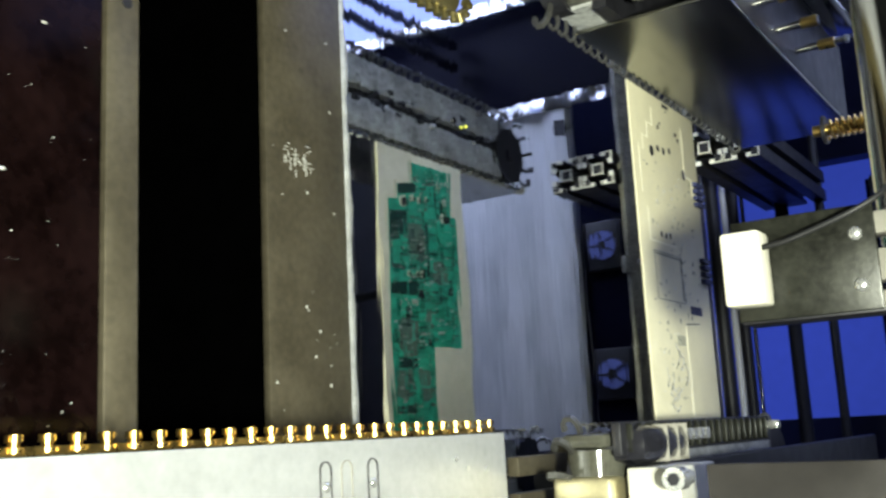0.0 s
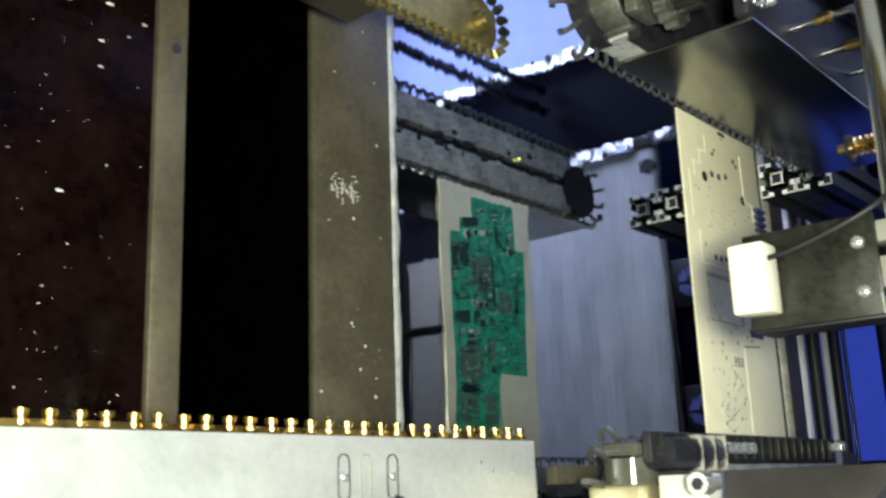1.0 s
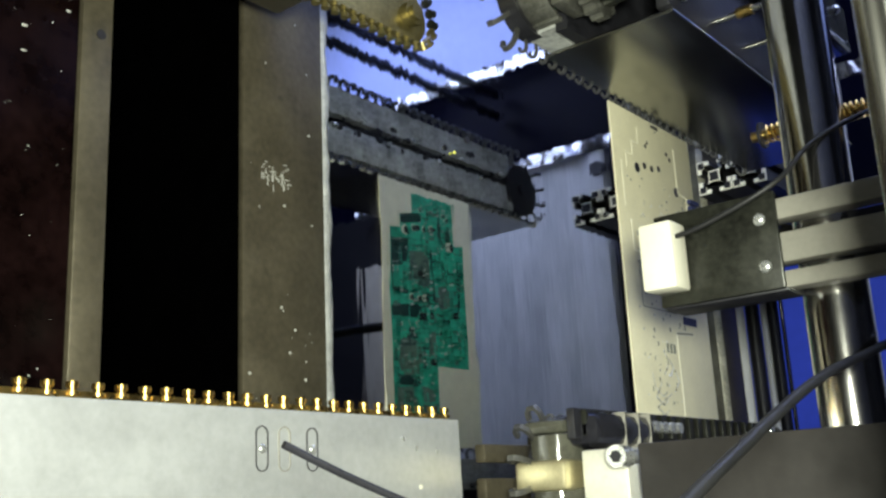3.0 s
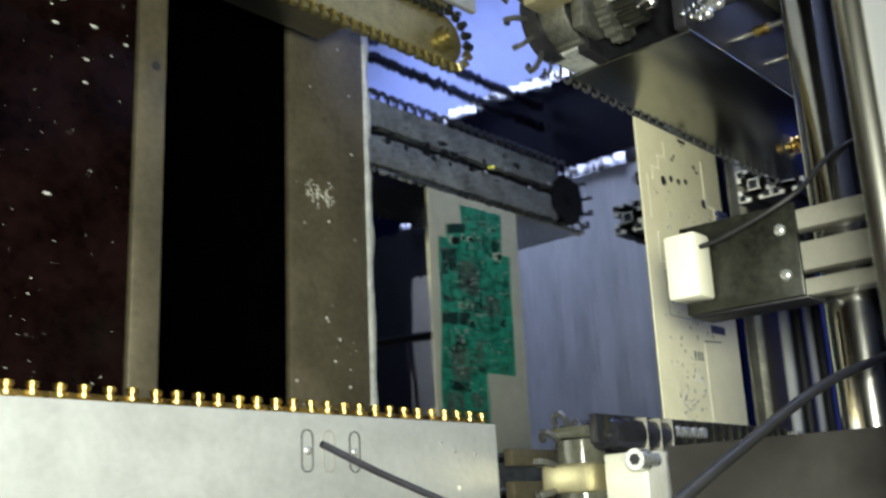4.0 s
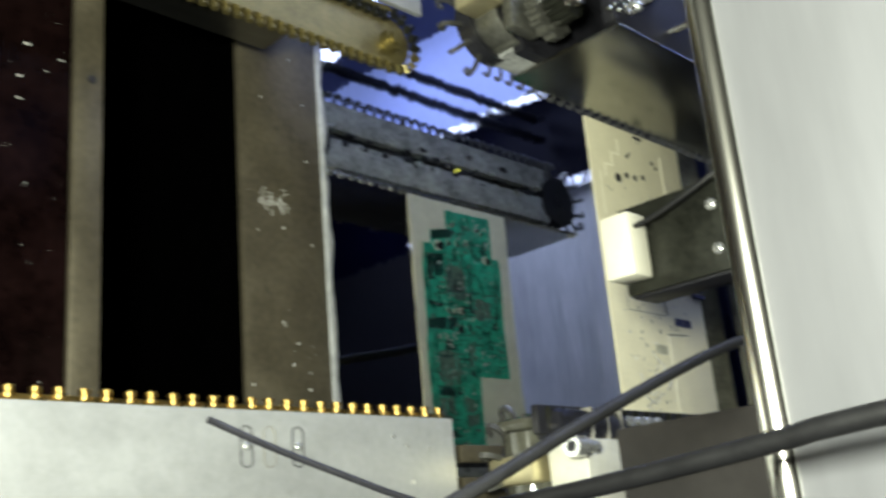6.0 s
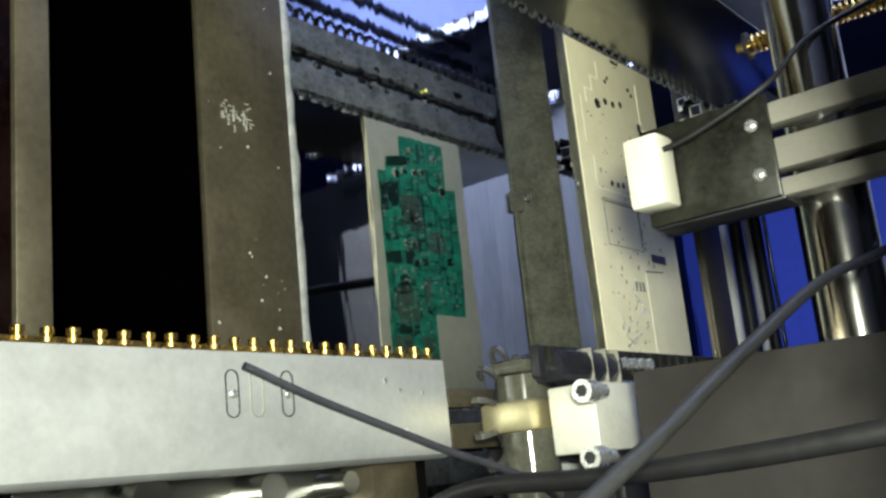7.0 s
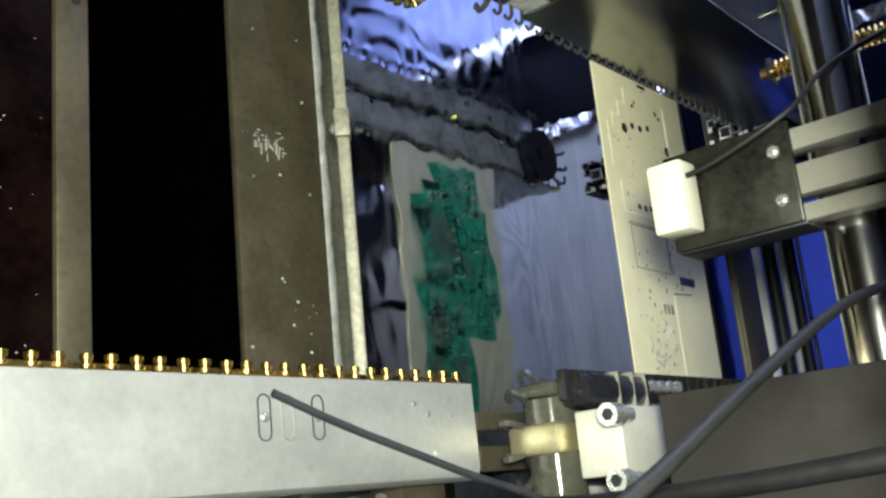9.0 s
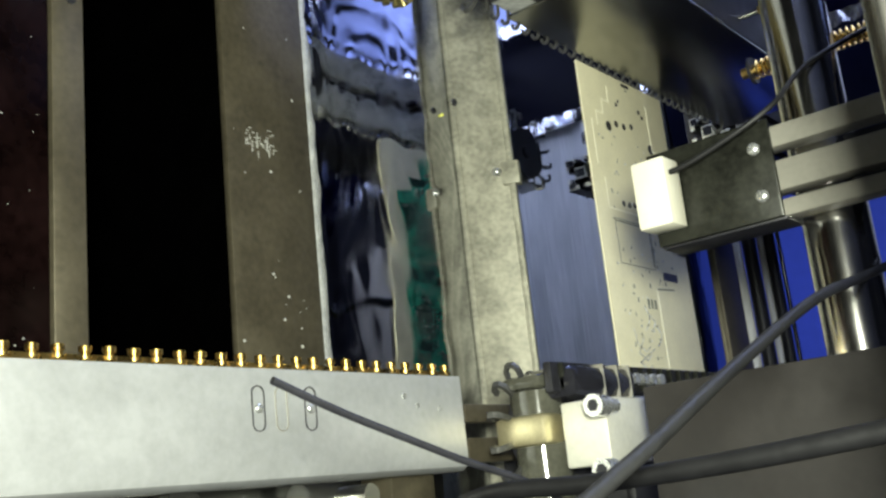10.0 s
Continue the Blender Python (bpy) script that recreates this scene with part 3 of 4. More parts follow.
# scattered marks and pads above
bm, bm2 = B(), B()
for i in range(150):
    x, y = rb.uniform(0.055, 0.25), rb.uniform(0.018, 0.128)
    if x > 0.185 and y > 0.078:
        continue
    if rb.random() < 0.55:
        box(bm, x, x + rb.uniform(0.0008, 0.004), y, y + rb.uniform(0.0008, 0.0022), TOP, TOP + 0.0002)
    else:
        cyl(bm2, (x, y, TOP), (x, y, TOP + 0.0004), rb.uniform(0.0006, 0.0012), None, 8)
for x0 in (0.225, 0.232, 0.24):
    line(bm2, [(x0, 0.03 + (x0 - 0.225) * 2), (x0 + 0.012, 0.033), (x0 + 0.018, 0.045), (x0 + 0.014, 0.052)], 0.001, TOP, TOP + 0.0003)
tagged(on_board("printed_marks", bm, INK, "grey printed marks"), kind="stuff")
tagged(on_board("lead_stubs", bm2, PAD, "clipped component leads"), kind="stuff")
on_board("edge_arrow", prism(B(), [(0.0085, 0.0775), (0.0085, 0.0815), (0.0062, 0.0795)], TOP, TOP + 0.0002), INK)
on_board("printed_field", line(B(), [(0.133, 0.026), (0.171, 0.026), (0.171, 0.084), (0.133, 0.084), (0.133, 0.026)], 0.0007, TOP, TOP + 0.0002), INK)
for k in range(5):
    y = 0.096 + 0.0052 * k
    on_board("lead_row", box(B(), 0.172, 0.179, y, y + 0.0022, TOP, TOP + 0.0016), BLUE_PAINT, "blue connector pins")
for x, y, w in ((0.205, 0.052, 0.02), (0.212, 0.06, 0.014), (0.22, 0.068, 0.018)):
    on_board("wire_jumper", sweep(B(), [(x, y, TOP + 0.0005), (x + w * 0.5, y + 0.004, TOP + 0.0018), (x + w, y - 0.002, TOP + 0.0005)], 0.0005, 6, 5), PAD, "bright wire jumper")
# writing that cannot be read
for k in range(3):
    on_board("printed_text", box(B(), 0.198, 0.206, 0.060 + 0.006 * k, 0.0635 + 0.006 * k, TOP, TOP + 0.0002), INK)
# green side: copper fields, gaps, traces and tinned pads
UN = 0.1286
for pts, mat in (
    ([(0.070, 0.043), (0.068, 0.068), (0.076, 0.073), (0.102, 0.073), (0.106, 0.062), (0.100, 0.041)], MASK_GREY),
    ([(0.104, 0.082), (0.100, 0.092), (0.104, 0.105), (0.122, 0.106), (0.125, 0.090), (0.118, 0.080)], MASK_GREY),
    ([(0.162, 0.024), (0.158, 0.036), (0.162, 0.053), (0.176, 0.056), (0.194, 0.050), (0.197, 0.030), (0.186, 0.021)], MASK_GREY),
    ([(0.208, 0.018), (0.206, 0.040), (0.226, 0.044), (0.236, 0.030), (0.230, 0.016)], MASK_GREY),
    ([(0.205, 0.054), (0.208, 0.070), (0.232, 0.072), (0.236, 0.058)], MASK_GREY),
    ([(0.148, 0.070), (0.152, 0.078), (0.176, 0.074), (0.172, 0.066)], MASK_GREY),
    ([(0.129, 0.0135), (0.123, 0.052), (0.127, 0.058), (0.138, 0.050), (0.139, 0.0135)], MASK_DARK),
    ([(0.034, 0.030), (0.029, 0.052), (0.030, 0.062), (0.038, 0.059), (0.044, 0.029)], MASK_DARK),
    ([(0.061, 0.015), (0.058, 0.041), (0.078, 0.040), (0.089, 0.026), (0.089, 0.015)], MASK_DARK),
    ([(0.090, 0.015), (0.090, 0.018), (0.110, 0.018), (0.112, 0.036), (0.116, 0.036), (0.114, 0.015)], MASK_DARK),
    ([(0.064, 0.0755), (0.064, 0.079), (0.118, 0.078), (0.118, 0.0745)], MASK_DARK),
    ([(0.014, 0.086), (0.014, 0.089), (0.046, 0.089), (0.058, 0.098), (0.060, 0.095), (0.048, 0.086)], MASK_DARK),
    ([(0.150, 0.034), (0.150, 0.044), (0.158, 0.050), (0.160, 0.030)], MASK_DARK),
    ([(0.198, 0.024), (0.196, 0.050), (0.204, 0.052), (0.206, 0.022)], MASK_DARK),
    ([(0.240, 0.014), (0.238, 0.044), (0.246, 0.046), (0.246, 0.014)], MASK_DARK),
):
    on_board("copper_field", prism(B(), pts, UN - 0.00012, UN - 0.00002), mat)


def on_green(x, y):
    """Whether a place lies well inside the green field."""
    return 0.012 < x < 0.256 and 0.017 < y < 0.124 and not (x > 0.178 and y > 0.073) and not (x < 0.056 and not 0.053 < y < 0.112)


bm, bm2 = B(), B()
for i in range(240):
    x, y = rb.uniform(0.012, 0.256), rb.uniform(0.017, 0.124)
    x2, y2 = x + rb.uniform(0.004, 0.022), y + rb.choice((-1, 1)) * rb.uniform(0.003, 0.015)
    if on_green(x, y) and on_green(x2, y) and on_green(x2, y2):
        line(bm if i % 5 < 3 else bm2, [(x, y), (x2, y), (x2, y2)], rb.choice((0.0006, 0.0009, 0.0016)), UN - 0.0002, UN - 0.0001)
tagged(on_board("traces", bm, MASK_DARK, "dark green gaps between the copper traces"), kind="stuff")
tagged(on_board("copper_traces", bm2, MASK_LIGHT, "light green copper traces under the mask"), kind="stuff")
bm, bm2 = B(), B()
for i in range(560):
    x, y = rb.uniform(0.012, 0.256), rb.uniform(0.017, 0.124)
    if not on_green(x, y) or (0.128 < x < 0.142 and y < 0.06 and i % 3):
        continue
    r = rb.choice((0.0006, 0.0008, 0.0011, 0.0015))
    if rb.random() < 0.6:
        bmesh.ops.create_icosphere(bm, subdivisions=1, radius=r, matrix=Matrix.Translation((x, y, UN - 0.0001)) @ Matrix.Diagonal((1, 1, 0.9, 1)))
    else:
        box(bm2, x, x + 2.2 * r, y, y + 1.6 * r, UN - 0.0006, UN - 0.0001)
for x, y in ((0.1457, 0.0269), (0.146, 0.0381), (0.1433, 0.0497), (0.0207, 0.1107), (0.0224, 0.0968), (0.0387, 0.1093)):
    bmesh.ops.create_icosphere(bm, subdivisions=2, radius=0.0021, matrix=Matrix.Translation((x, y, UN - 0.0001)) @ Matrix.Diagonal((1.2, 0.8, 0.6, 1)))
tagged(on_board("solder_joints", bm, SCRATCH, "shiny solder joints"), kind="stuff")
tagged(on_board("chip_parts", bm2, MASK_GREY, "tiny surface-mounted parts"), kind="stuff")
for x, y, r in ((0.1352, 0.0595, 0.0034), (0.1338, 0.0714, 0.0034), (0.1295, 0.1095, 0.0036), (0.1807, 0.0714, 0.0032), (0.0921, 0.0568, 0.0026), (0.094, 0.062, 0.0026)):
    on_board("square_hole", box(B(), x - r, x + r, y - r * 0.9, y + r * 0.9, UN - 0.00025, UN - 0.00005), BLACK)
# raised rim of the laminate along the stepped edge
for pts in ([(0.0080, 0.0485), (0.030, 0.0485), (0.032, 0.0265)], [(0.0325, 0.0270), (0.048, 0.0262), (0.049, 0.0122)], [(0.050, 0.0120), (0.090, 0.0110)], [(0.0075, 0.118), (0.053, 0.117), (0.052, 0.131), (0.070, 0.131)]):
    on_board("routed_outline", line(B(), pts, 0.0012, UN - 0.0003, UN + 0.0002), PALE_LINE)
# plug pins standing on the edge
for x, n_ in ((0.060, 4), (0.128, 4)):
    bm = B()
    for k in range(n_):
        box(bm, x + 0.006 * k, x + 0.0035 + 0.006 * k, BW - 0.016, BW + 0.001, TOP, TOP + 0.004)
    on_board("connector", bm, BLUE_PAINT, "blue plug housing at the board edge")

# ---- far side of the machine ----
FAR = (-0.010, 0.030, 0.0)
shift(structure("far_panel", box(B(), -0.232, 0.60, 0.650, 0.662, 0.247, 0.62, 0.002), PANEL, "white-painted far panel above the fans", "panel"), *FAR)
ob = new("panel_strip", mesh_of("panel_strip", box(B(), -0.232, 0.60, 0.644, 0.6485, 0.249, 0.29, 0.001), PANEL))
shift(tagged(ob, "folded lower strip of the white far panel", "panel", "", "structure"), *FAR)
hole = thing("cable_hole", "round dark hole through the white far panel", "hole", (-0.1893, 0.65, 0.2606))
onto(hole, Matrix.Translation((0.1893, -0.65, -0.2606)), "rim", cyl(B(), (-0.1893, 0.642, 0.2606), (-0.1893, 0.649, 0.2606), 0.013, None, 24), BLACK)
shift(hole, *FAR)
# flat sheet whose near-black navy takes the place of an unlit recess
shift(structure("recess_shade_sheet", box(B(), -0.425, -0.2325, 0.668, 0.676, 0.10, 1.45), BLUE_NAVY, "near-black navy sheet standing in for an unlit recess", "panel"), *FAR)
shift(structure("window_3", box(B(), -0.66, -0.4255, 0.652, 0.660, 0.16, 1.45), DAYLIGHT, "pale blue daylit window film", "window"), *FAR)


def foil(x, z0, z1, label):
    bm = B()
    rows_ = []
    n_ = int((z1 - z0) / 0.006)
    for i in range(n_):
        z = z0 + 0.006 * i
        rows_.append([bm.verts.new((x + 0.011 * k - 0.011 + 0.004 * noise.noise((z * 60, k, x * 9)), 0.642 - 0.006 - 0.010 * noise.noise((z * 75, k * 1.7, 3 + x)), z)) for k in range(3)])
    for a_, b_ in zip(rows_[:-1], rows_[1:]):
        for k in range(2):
            bm.faces.new((a_[k], a_[k + 1], b_[k + 1], b_[k]))
    ob_ = thing("foil_strip", label, "foil", (x, 0.64, z0), "foil strips")
    onto(ob_, Matrix.Translation((-x, -0.64, -z0)), "sheet", bm, FOIL)
    shift(ob_, *FAR)


foil(-0.230, 0.12, 0.80, "crumpled bright foil strip along the far panel edge")
foil(-0.420, 0.20, 0.90, "crumpled bright foil strip along the window edge")
for x in (-0.375, -0.335):
    bar = thing("guide_bar", "dark steel guide bar", "bar", (x, 0.2, 0.45), "guide bars")
    onto(bar, Matrix.Translation((-x, -0.2, -0.45)), "bar", box(B(), x - 0.006, x + 0.006, -0.15, 0.6495, 0.444, 0.456, 0.001), BLACK)
    shift(bar, *FAR)
# fans under the far panel
# black sheet added so that the space above the panel stays dark
shift(structure("upper_black_sheet", box(B(), -0.232, 0.60, 0.668, 0.676, 0.6205, 1.45), BLACK, "black sheet added to keep the space above the panel dark", "panel"), *FAR)
duct = thing("cross_duct", "dull tan duct across the upper black sheet", "duct", (0.1, 0.65, 0.75))
onto(duct, Matrix.Translation((-0.1, -0.65, -0.75)), "body", box(B(), -0.12, 0.22, 0.640, 0.667, 0.700, 0.785, 0.004), TAN)
shift(duct, *FAR)
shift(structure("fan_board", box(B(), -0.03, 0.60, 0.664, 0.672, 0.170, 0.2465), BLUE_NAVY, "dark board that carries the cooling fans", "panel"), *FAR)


def fan(x, z):
    f = thing("cooling_fan", "dark axial fan with a round blue-lit mouth", "fan", (x, 0.66, z), "cooling fans")
    inv = Matrix.Translation((-x, -0.66, -z))
    onto(f, inv, "housing", box(B(), x - 0.038, x + 0.038, 0.650, 0.6635, z - 0.030, z + 0.030, 0.003), BLACK)
    onto(f, inv, "mouth", cyl(B(), (x, 0.6495, z), (x, 0.6475, z), 0.022, None, 28), PALE_BLUE, "pale blue fan mouth")
    for k in range(5):
        a_ = math.tau * k / 5 + 0.3
        bm_ = B()
        cyl(bm_, (x, 0.6465, z), (x + 0.021 * math.cos(a_), 0.6465, z + 0.021 * math.sin(a_)), 0.0014, None, 6)
        onto(f, inv, "spoke", bm_, BLACK)
    onto(f, inv, "hub", cyl(B(), (x, 0.647, z), (x, 0.645, z), 0.007, None, 18), BLACK)
    shift(f, *FAR)


for x in (0.006, 0.2):
    fan(x, 0.207)
# T-slot profile beyond the finger rail
ext = thing("slotted_profile", "dark aluminium slotted profile with bright cut end", "profile", (-0.025, 0.5, 0.09))
ext_m = Matrix.Translation((0.025, -0.5, -0.09))


def tslot_end(cx, cz, s):
    pts = [(-2, -2), (-0.5, -2), (-0.5, -1.5), (-1.1, -1.5), (-1.1, -1.0), (-0.6, -0.7), (0.6, -0.7), (1.1, -1.0), (1.1, -1.5), (0.5, -1.5), (0.5, -2), (2, -2),
           (2, -0.5), (1.5, -0.5), (1.5, -1.1), (1.0, -1.1), (0.7, -0.6), (0.7, 0.6), (1.0, 1.1), (1.5, 1.1), (1.5, 0.5), (2, 0.5), (2, 2),
           (0.5, 2), (0.5, 1.5), (1.1, 1.5), (1.1, 1.0), (0.6, 0.7), (-0.6, 0.7), (-1.1, 1.0), (-1.1, 1.5), (-0.5, 1.5), (-0.5, 2), (-2, 2),
           (-2, 0.5), (-1.5, 0.5), (-1.5, 1.1), (-1.0, 1.1), (-0.7, 0.6), (-0.7, -0.6), (-1.0, -1.1), (-1.5, -1.1), (-1.5, -0.5), (-2, -0.5)]
    return [(cx + s * a_, cz + s * b_) for a_, b_ in pts]


def extrude_y(outline, y0, y1):
    bm = B()
    a_ = [bm.verts.new((x, y0, z)) for x, z in outline]
    b_ = [bm.verts.new((x, y1, z)) for x, z in outline]
    k = len(outline)
    for i in range(k):
        bm.faces.new((a_[i], a_[(i + 1) % k], b_[(i + 1) % k], b_[i]))
    bm.faces.new(a_[::-1])
    bm.faces.new(b_)
    bmesh.ops.recalc_face_normals(bm, faces=bm.faces)
    return bm


for z in (0.0648, 0.1052):
    onto(ext, ext_m, "bar", extrude_y(tslot_end(-0.025, z, 0.0100), 0.36, 0.663), DARK)
    onto(ext, ext_m, "cut_end", extrude_y(tslot_end(-0.025, z, 0.0098), 0.3585, 0.3597), FR2_LIGHTENED, "bright sawn end of the profile")
    for dx, dz, r in ((0, 0, 0.0052), (-0.0145, -0.0145, 0.0036), (0.0145, 0.0145, 0.0036), (-0.0145, 0.0145, 0.0036), (0.0145, -0.0145, 0.0036)):
        onto(ext, ext_m, "bore", box(B(), -0.025 + dx - r, -0.025 + dx + r, 0.3580, 0.3584, z + dz - r, z + dz + r), BLACK)
shift(ext, -0.008, 0.0, 0.0)
# guide rods in front of the blue outlet
for z, r, mat, label in ((-0.045, 0.0085, PANEL, "pale painted guide tube"), (-0.025, 0.0095, BLACK, "black guide tube"), (-0.009, 0.0050, PANEL, "slim pale guide tube"), (0.004, 0.0075, BLACK, "black guide tube"), (0.0165, 0.0028, CHROME, "thin bright guide rod"), (0.069, 0.0090, BLACK, "black guide tube"), (0.118, 0.006, BLACK, "slim black guide tube")):
    rod = thing("guide_rod", label + " across the blue outlet", "rod", (0.1, 0.6, z), "guide rods")
    onto(rod, Matrix.Translation((-0.1, -0.6, -z)), "rod", cyl(B(), (-0.35, 0.62, z), (0.42, 0.62, z), r, None, 16), mat)
    shift(rod, *FAR)
shift(structure("outlet_sill", box(B(), -0.69, 0.95, 0.600, 0.640, -0.329, -0.056), BLACK, "black sill below the outlet", "panel"), *FAR)

# ---- clutter on the rail ----
adjusters = []
for y, z0, z1 in ((-0.030, 0.2405, 0.283), (0.085, 0.2405, 0.278), (0.03, 0.2405, 0.268)):
    sp = thing("adjusting_bolt", "brass adjusting bolt standing on the rail", "bolt", (-0.02, y, 0.2405), "adjusting bolts")
    inv = Matrix.Translation((0.02, -y, -0.2405))
    onto(sp, inv, "stem", cyl(B(), (-0.02, y, z0), (-0.02, y, z1), 0.0028, None, 14), CHROME)
    onto(sp, inv, "nut", cyl(B(), (-0.02, y, z0 + 0.018), (-0.02, y, z0 + 0.030), 0.0042, None, 12), BRASS, "brass sleeve")
    onto(sp, inv, "cap", cyl(B(), (-0.02, y, z1), (-0.02, y, z1 + 0.003), 0.0034, None, 14), PAD)
    adjusters.append(sp)
onto(rail_l, rail_l_m, "top_bar", box(B(), -0.078, -0.0065, Y0 + 0.02, Y1 + 0.02, 0.2300, 0.2400, 0.001), BLACK, "dark rail top bar")
onto(rail_l, rail_l_m, "outer_plate", box(B(), -0.081, -0.0785, Y0 + 0.02, Y1 + 0.02, 0.150, 0.2400, 0.0008), BLACK)
# gear train at the mouth end of the rail
gear = thing("drive_gears", "oily drive gears and shafts at the rail end", "gears", (-0.05, -0.11, 0.2))
gear_m = Matrix.Translation((0.05, 0.11, -0.2))
for i, (x, y, z, r, h, mat) in enumerate(((-0.030, -0.118, 0.186, 0.020, 0.010, LINK_STEEL), (-0.030, -0.118, 0.197, 0.012, 0.018, DARK_STEEL), (-0.062, -0.105, 0.175, 0.018, 0.03, DARK_STEEL), (-0.055, -0.055, 0.243, 0.014, 0.022, BLACK), (-0.09, -0.08, 0.20, 0.024, 0.02, BLACK))):
    bm = prism(B(), [(x + (r + (0.0018 if k % 4 < 2 else -0.0006)) * math.cos(math.tau * k / 56), y + (r + (0.0018 if k % 4 < 2 else -0.0006)) * math.sin(math.tau * k / 56)) for k in range(56)], z, z + h)
    onto(gear, gear_m, "gear", bm, mat)
onto(gear, gear_m, "bearing_block", box(B(), -0.068, -0.034, -0.172, -0.150, 0.146, 0.176, 0.002), CLAMP_GOLD, "pale brass bearing block")
onto(gear, gear_m, "bearing_plate", box(B(), -0.066, -0.014, -0.149, -0.118, 0.172, 0.182, 0.0015), LINK_STEEL, "worn steel bearing plate")
for x, y, z in ((-0.048, -0.122, 0.193), (-0.041, -0.118, 0.212), (-0.025, -0.124, 0.220), (-0.036, -0.128, 0.203), (-0.060, -0.124, 0.206)):
    bm = B()
    cyl(bm, (x, y, 0.183), (x, y, z), 0.0032, None, 14)
    cyl(bm, (x, y, z), (x, y, z + 0.006), 0.0055, None, 18)
    cyl(bm, (x, y, z + 0.006), (x, y, z + 0.0085), 0.0036, None, 6)
    onto(gear, gear_m, "hex_bolt", bm, CHROME, "bright oily hex bolt")
for k in range(7):
    x, y = -0.02 - 0.011 * k, -0.085 + 0.012 * (k % 3)
    bm = B()
    cyl(bm, (x, y, 0.2305), (x, y, 0.246 + 0.004 * (k % 2)), 0.0042, None, 10)
    bmesh.ops.create_uvsphere(bm, u_segments=10, v_segments=6, radius=0.0046, matrix=Matrix.Translation((x, y, 0.248 + 0.004 * (k % 2))))
    onto(gear, gear_m, "cap_screw", bm, PAD, "bright cap screw")
for k in range(12):
    bm = B()
    bmesh.ops.create_uvsphere(bm, u_segments=10, v_segments=6, radius=0.0022, matrix=Matrix.Translation((-0.012 - 0.006 * (k % 5), -0.112 + 0.008 * (k % 4), 0.2415 + 0.0005 * k)))
    onto(gear, gear_m, "ball_oiler", bm, CHROME, "small bright oiler")
# dust cover behind the rail: clear plastic with screws
cover = thing("clear_cover", "scuffed clear plastic cover behind the rail", "cover", (-0.10, 0.1, 0.25))
cover_m = Matrix.Translation((0.10, -0.1, -0.25))
onto(cover, cover_m, "sheet", box(B(), -0.13, -0.0815, -0.02, 0.25, 0.236, 0.262, 0.004), CLEAR)
for k in range(6):
    bm = B()
    bmesh.ops.create_uvsphere(bm, u_segments=10, v_segments=6, radius=0.0048, matrix=Matrix.Translation((-0.095 - 0.018 * (k % 2), 0.0 + 0.042 * k, 0.263)))
    onto(cover, cover_m, "screw", bm, PAD)
# spring spindle hanging by the shaft
PX, PY, PZ = 0.0900, -0.0660, 0.2770
sp = thing("spring_spindle", "brass spindle with a bright coil spring", "spindle", (PX, PY, PZ))
inv = Matrix.Translation((-PX, -PY, -PZ))
onto(sp, inv, "stem", cyl(B(), (PX, PY, PZ - 0.006), (PX, PY, 0.66), 0.0036, None, 14), BRASS)
onto(sp, inv, "collar", cyl(B(), (PX, PY, PZ), (PX, PY, PZ + 0.002), 0.0090, None, 20), BLACK)
onto(sp, inv, "spring", sweep(B(), [(PX + 0.0060 * math.cos(k * 1.2), PY + 0.0060 * math.sin(k * 1.2), PZ + 0.003 + 0.0007 * k) for k in range(240)], 0.0009, 6, 2), BRASS)
beam = thing("hanger_beam", "dark steel beam under the hood", "beam", (0.1, -0.045, 0.67))
onto(beam, Matrix.Translation((-0.1, 0.045, -0.67)), "bar", box(B(), -0.67, 0.95, -0.086, -0.046, 0.66, 0.69, 0.002), DARK)

# ---- sensor on its shaft ----
shaft = thing("cross_shaft", "polished steel shaft across the machine", "shaft", (0.2, SHAFT_Y, SHAFT_Z))
shaft_m = Matrix.Translation((-0.2, -SHAFT_Y, -SHAFT_Z))
onto(shaft, shaft_m, "rod", cyl(B(), (-0.67, SHAFT_Y, SHAFT_Z), (0.95, SHAFT_Y, SHAFT_Z), SHAFT_R, None, 48), CHROME)
for x in (0.02, 0.40):
    onto(shaft, shaft_m, "collar", cyl(B(), (x, SHAFT_Y, SHAFT_Z), (x + 0.0005, SHAFT_Y, SHAFT_Z), SHAFT_R + 0.0004, None, 48), RAIL)
sensor = thing("board_sensor", "white plastic sensor block on a dark steel bracket", "sensor", (0.185, -0.14, 0.25))
sm = Matrix.Translation((-0.185, 0.14, -0.25))
block = onto(sensor, sm, "sensor_block", box(B(), 0.1690, 0.2085, -0.190, -0.1705, 0.2420, 0.2630, 0.0022), WHITE, "white sensor block")
bm = B()
cyl(bm, (0.199, -0.181, 0.2634), (0.199, -0.181, 0.2615), 0.0028, None, 16)
ob = part("fixing_hole", bm, BLACK, block)
ob.matrix_parent_inverse = sm
bm = B()
bmesh.ops.create_uvsphere(bm, u_segments=12, v_segments=8, radius=0.0015, matrix=Matrix.Translation((0.2086, -0.186, 0.252)))
ob = part("status_light", bm, LED, block, "small yellow-green status light")
ob.matrix_parent_inverse = sm
onto(sensor, sm, "bracket", box(B(), 0.1605, 0.2155, -0.1703, -0.1668, 0.243, 0.3165, 0.001), DARK_STEEL, "oil-stained dark steel bracket")
onto(sensor, sm, "bracket_foot", box(B(), 0.2125, 0.2165, -0.1660, -0.140, 0.243, 0.3165, 0.001), BLACK)
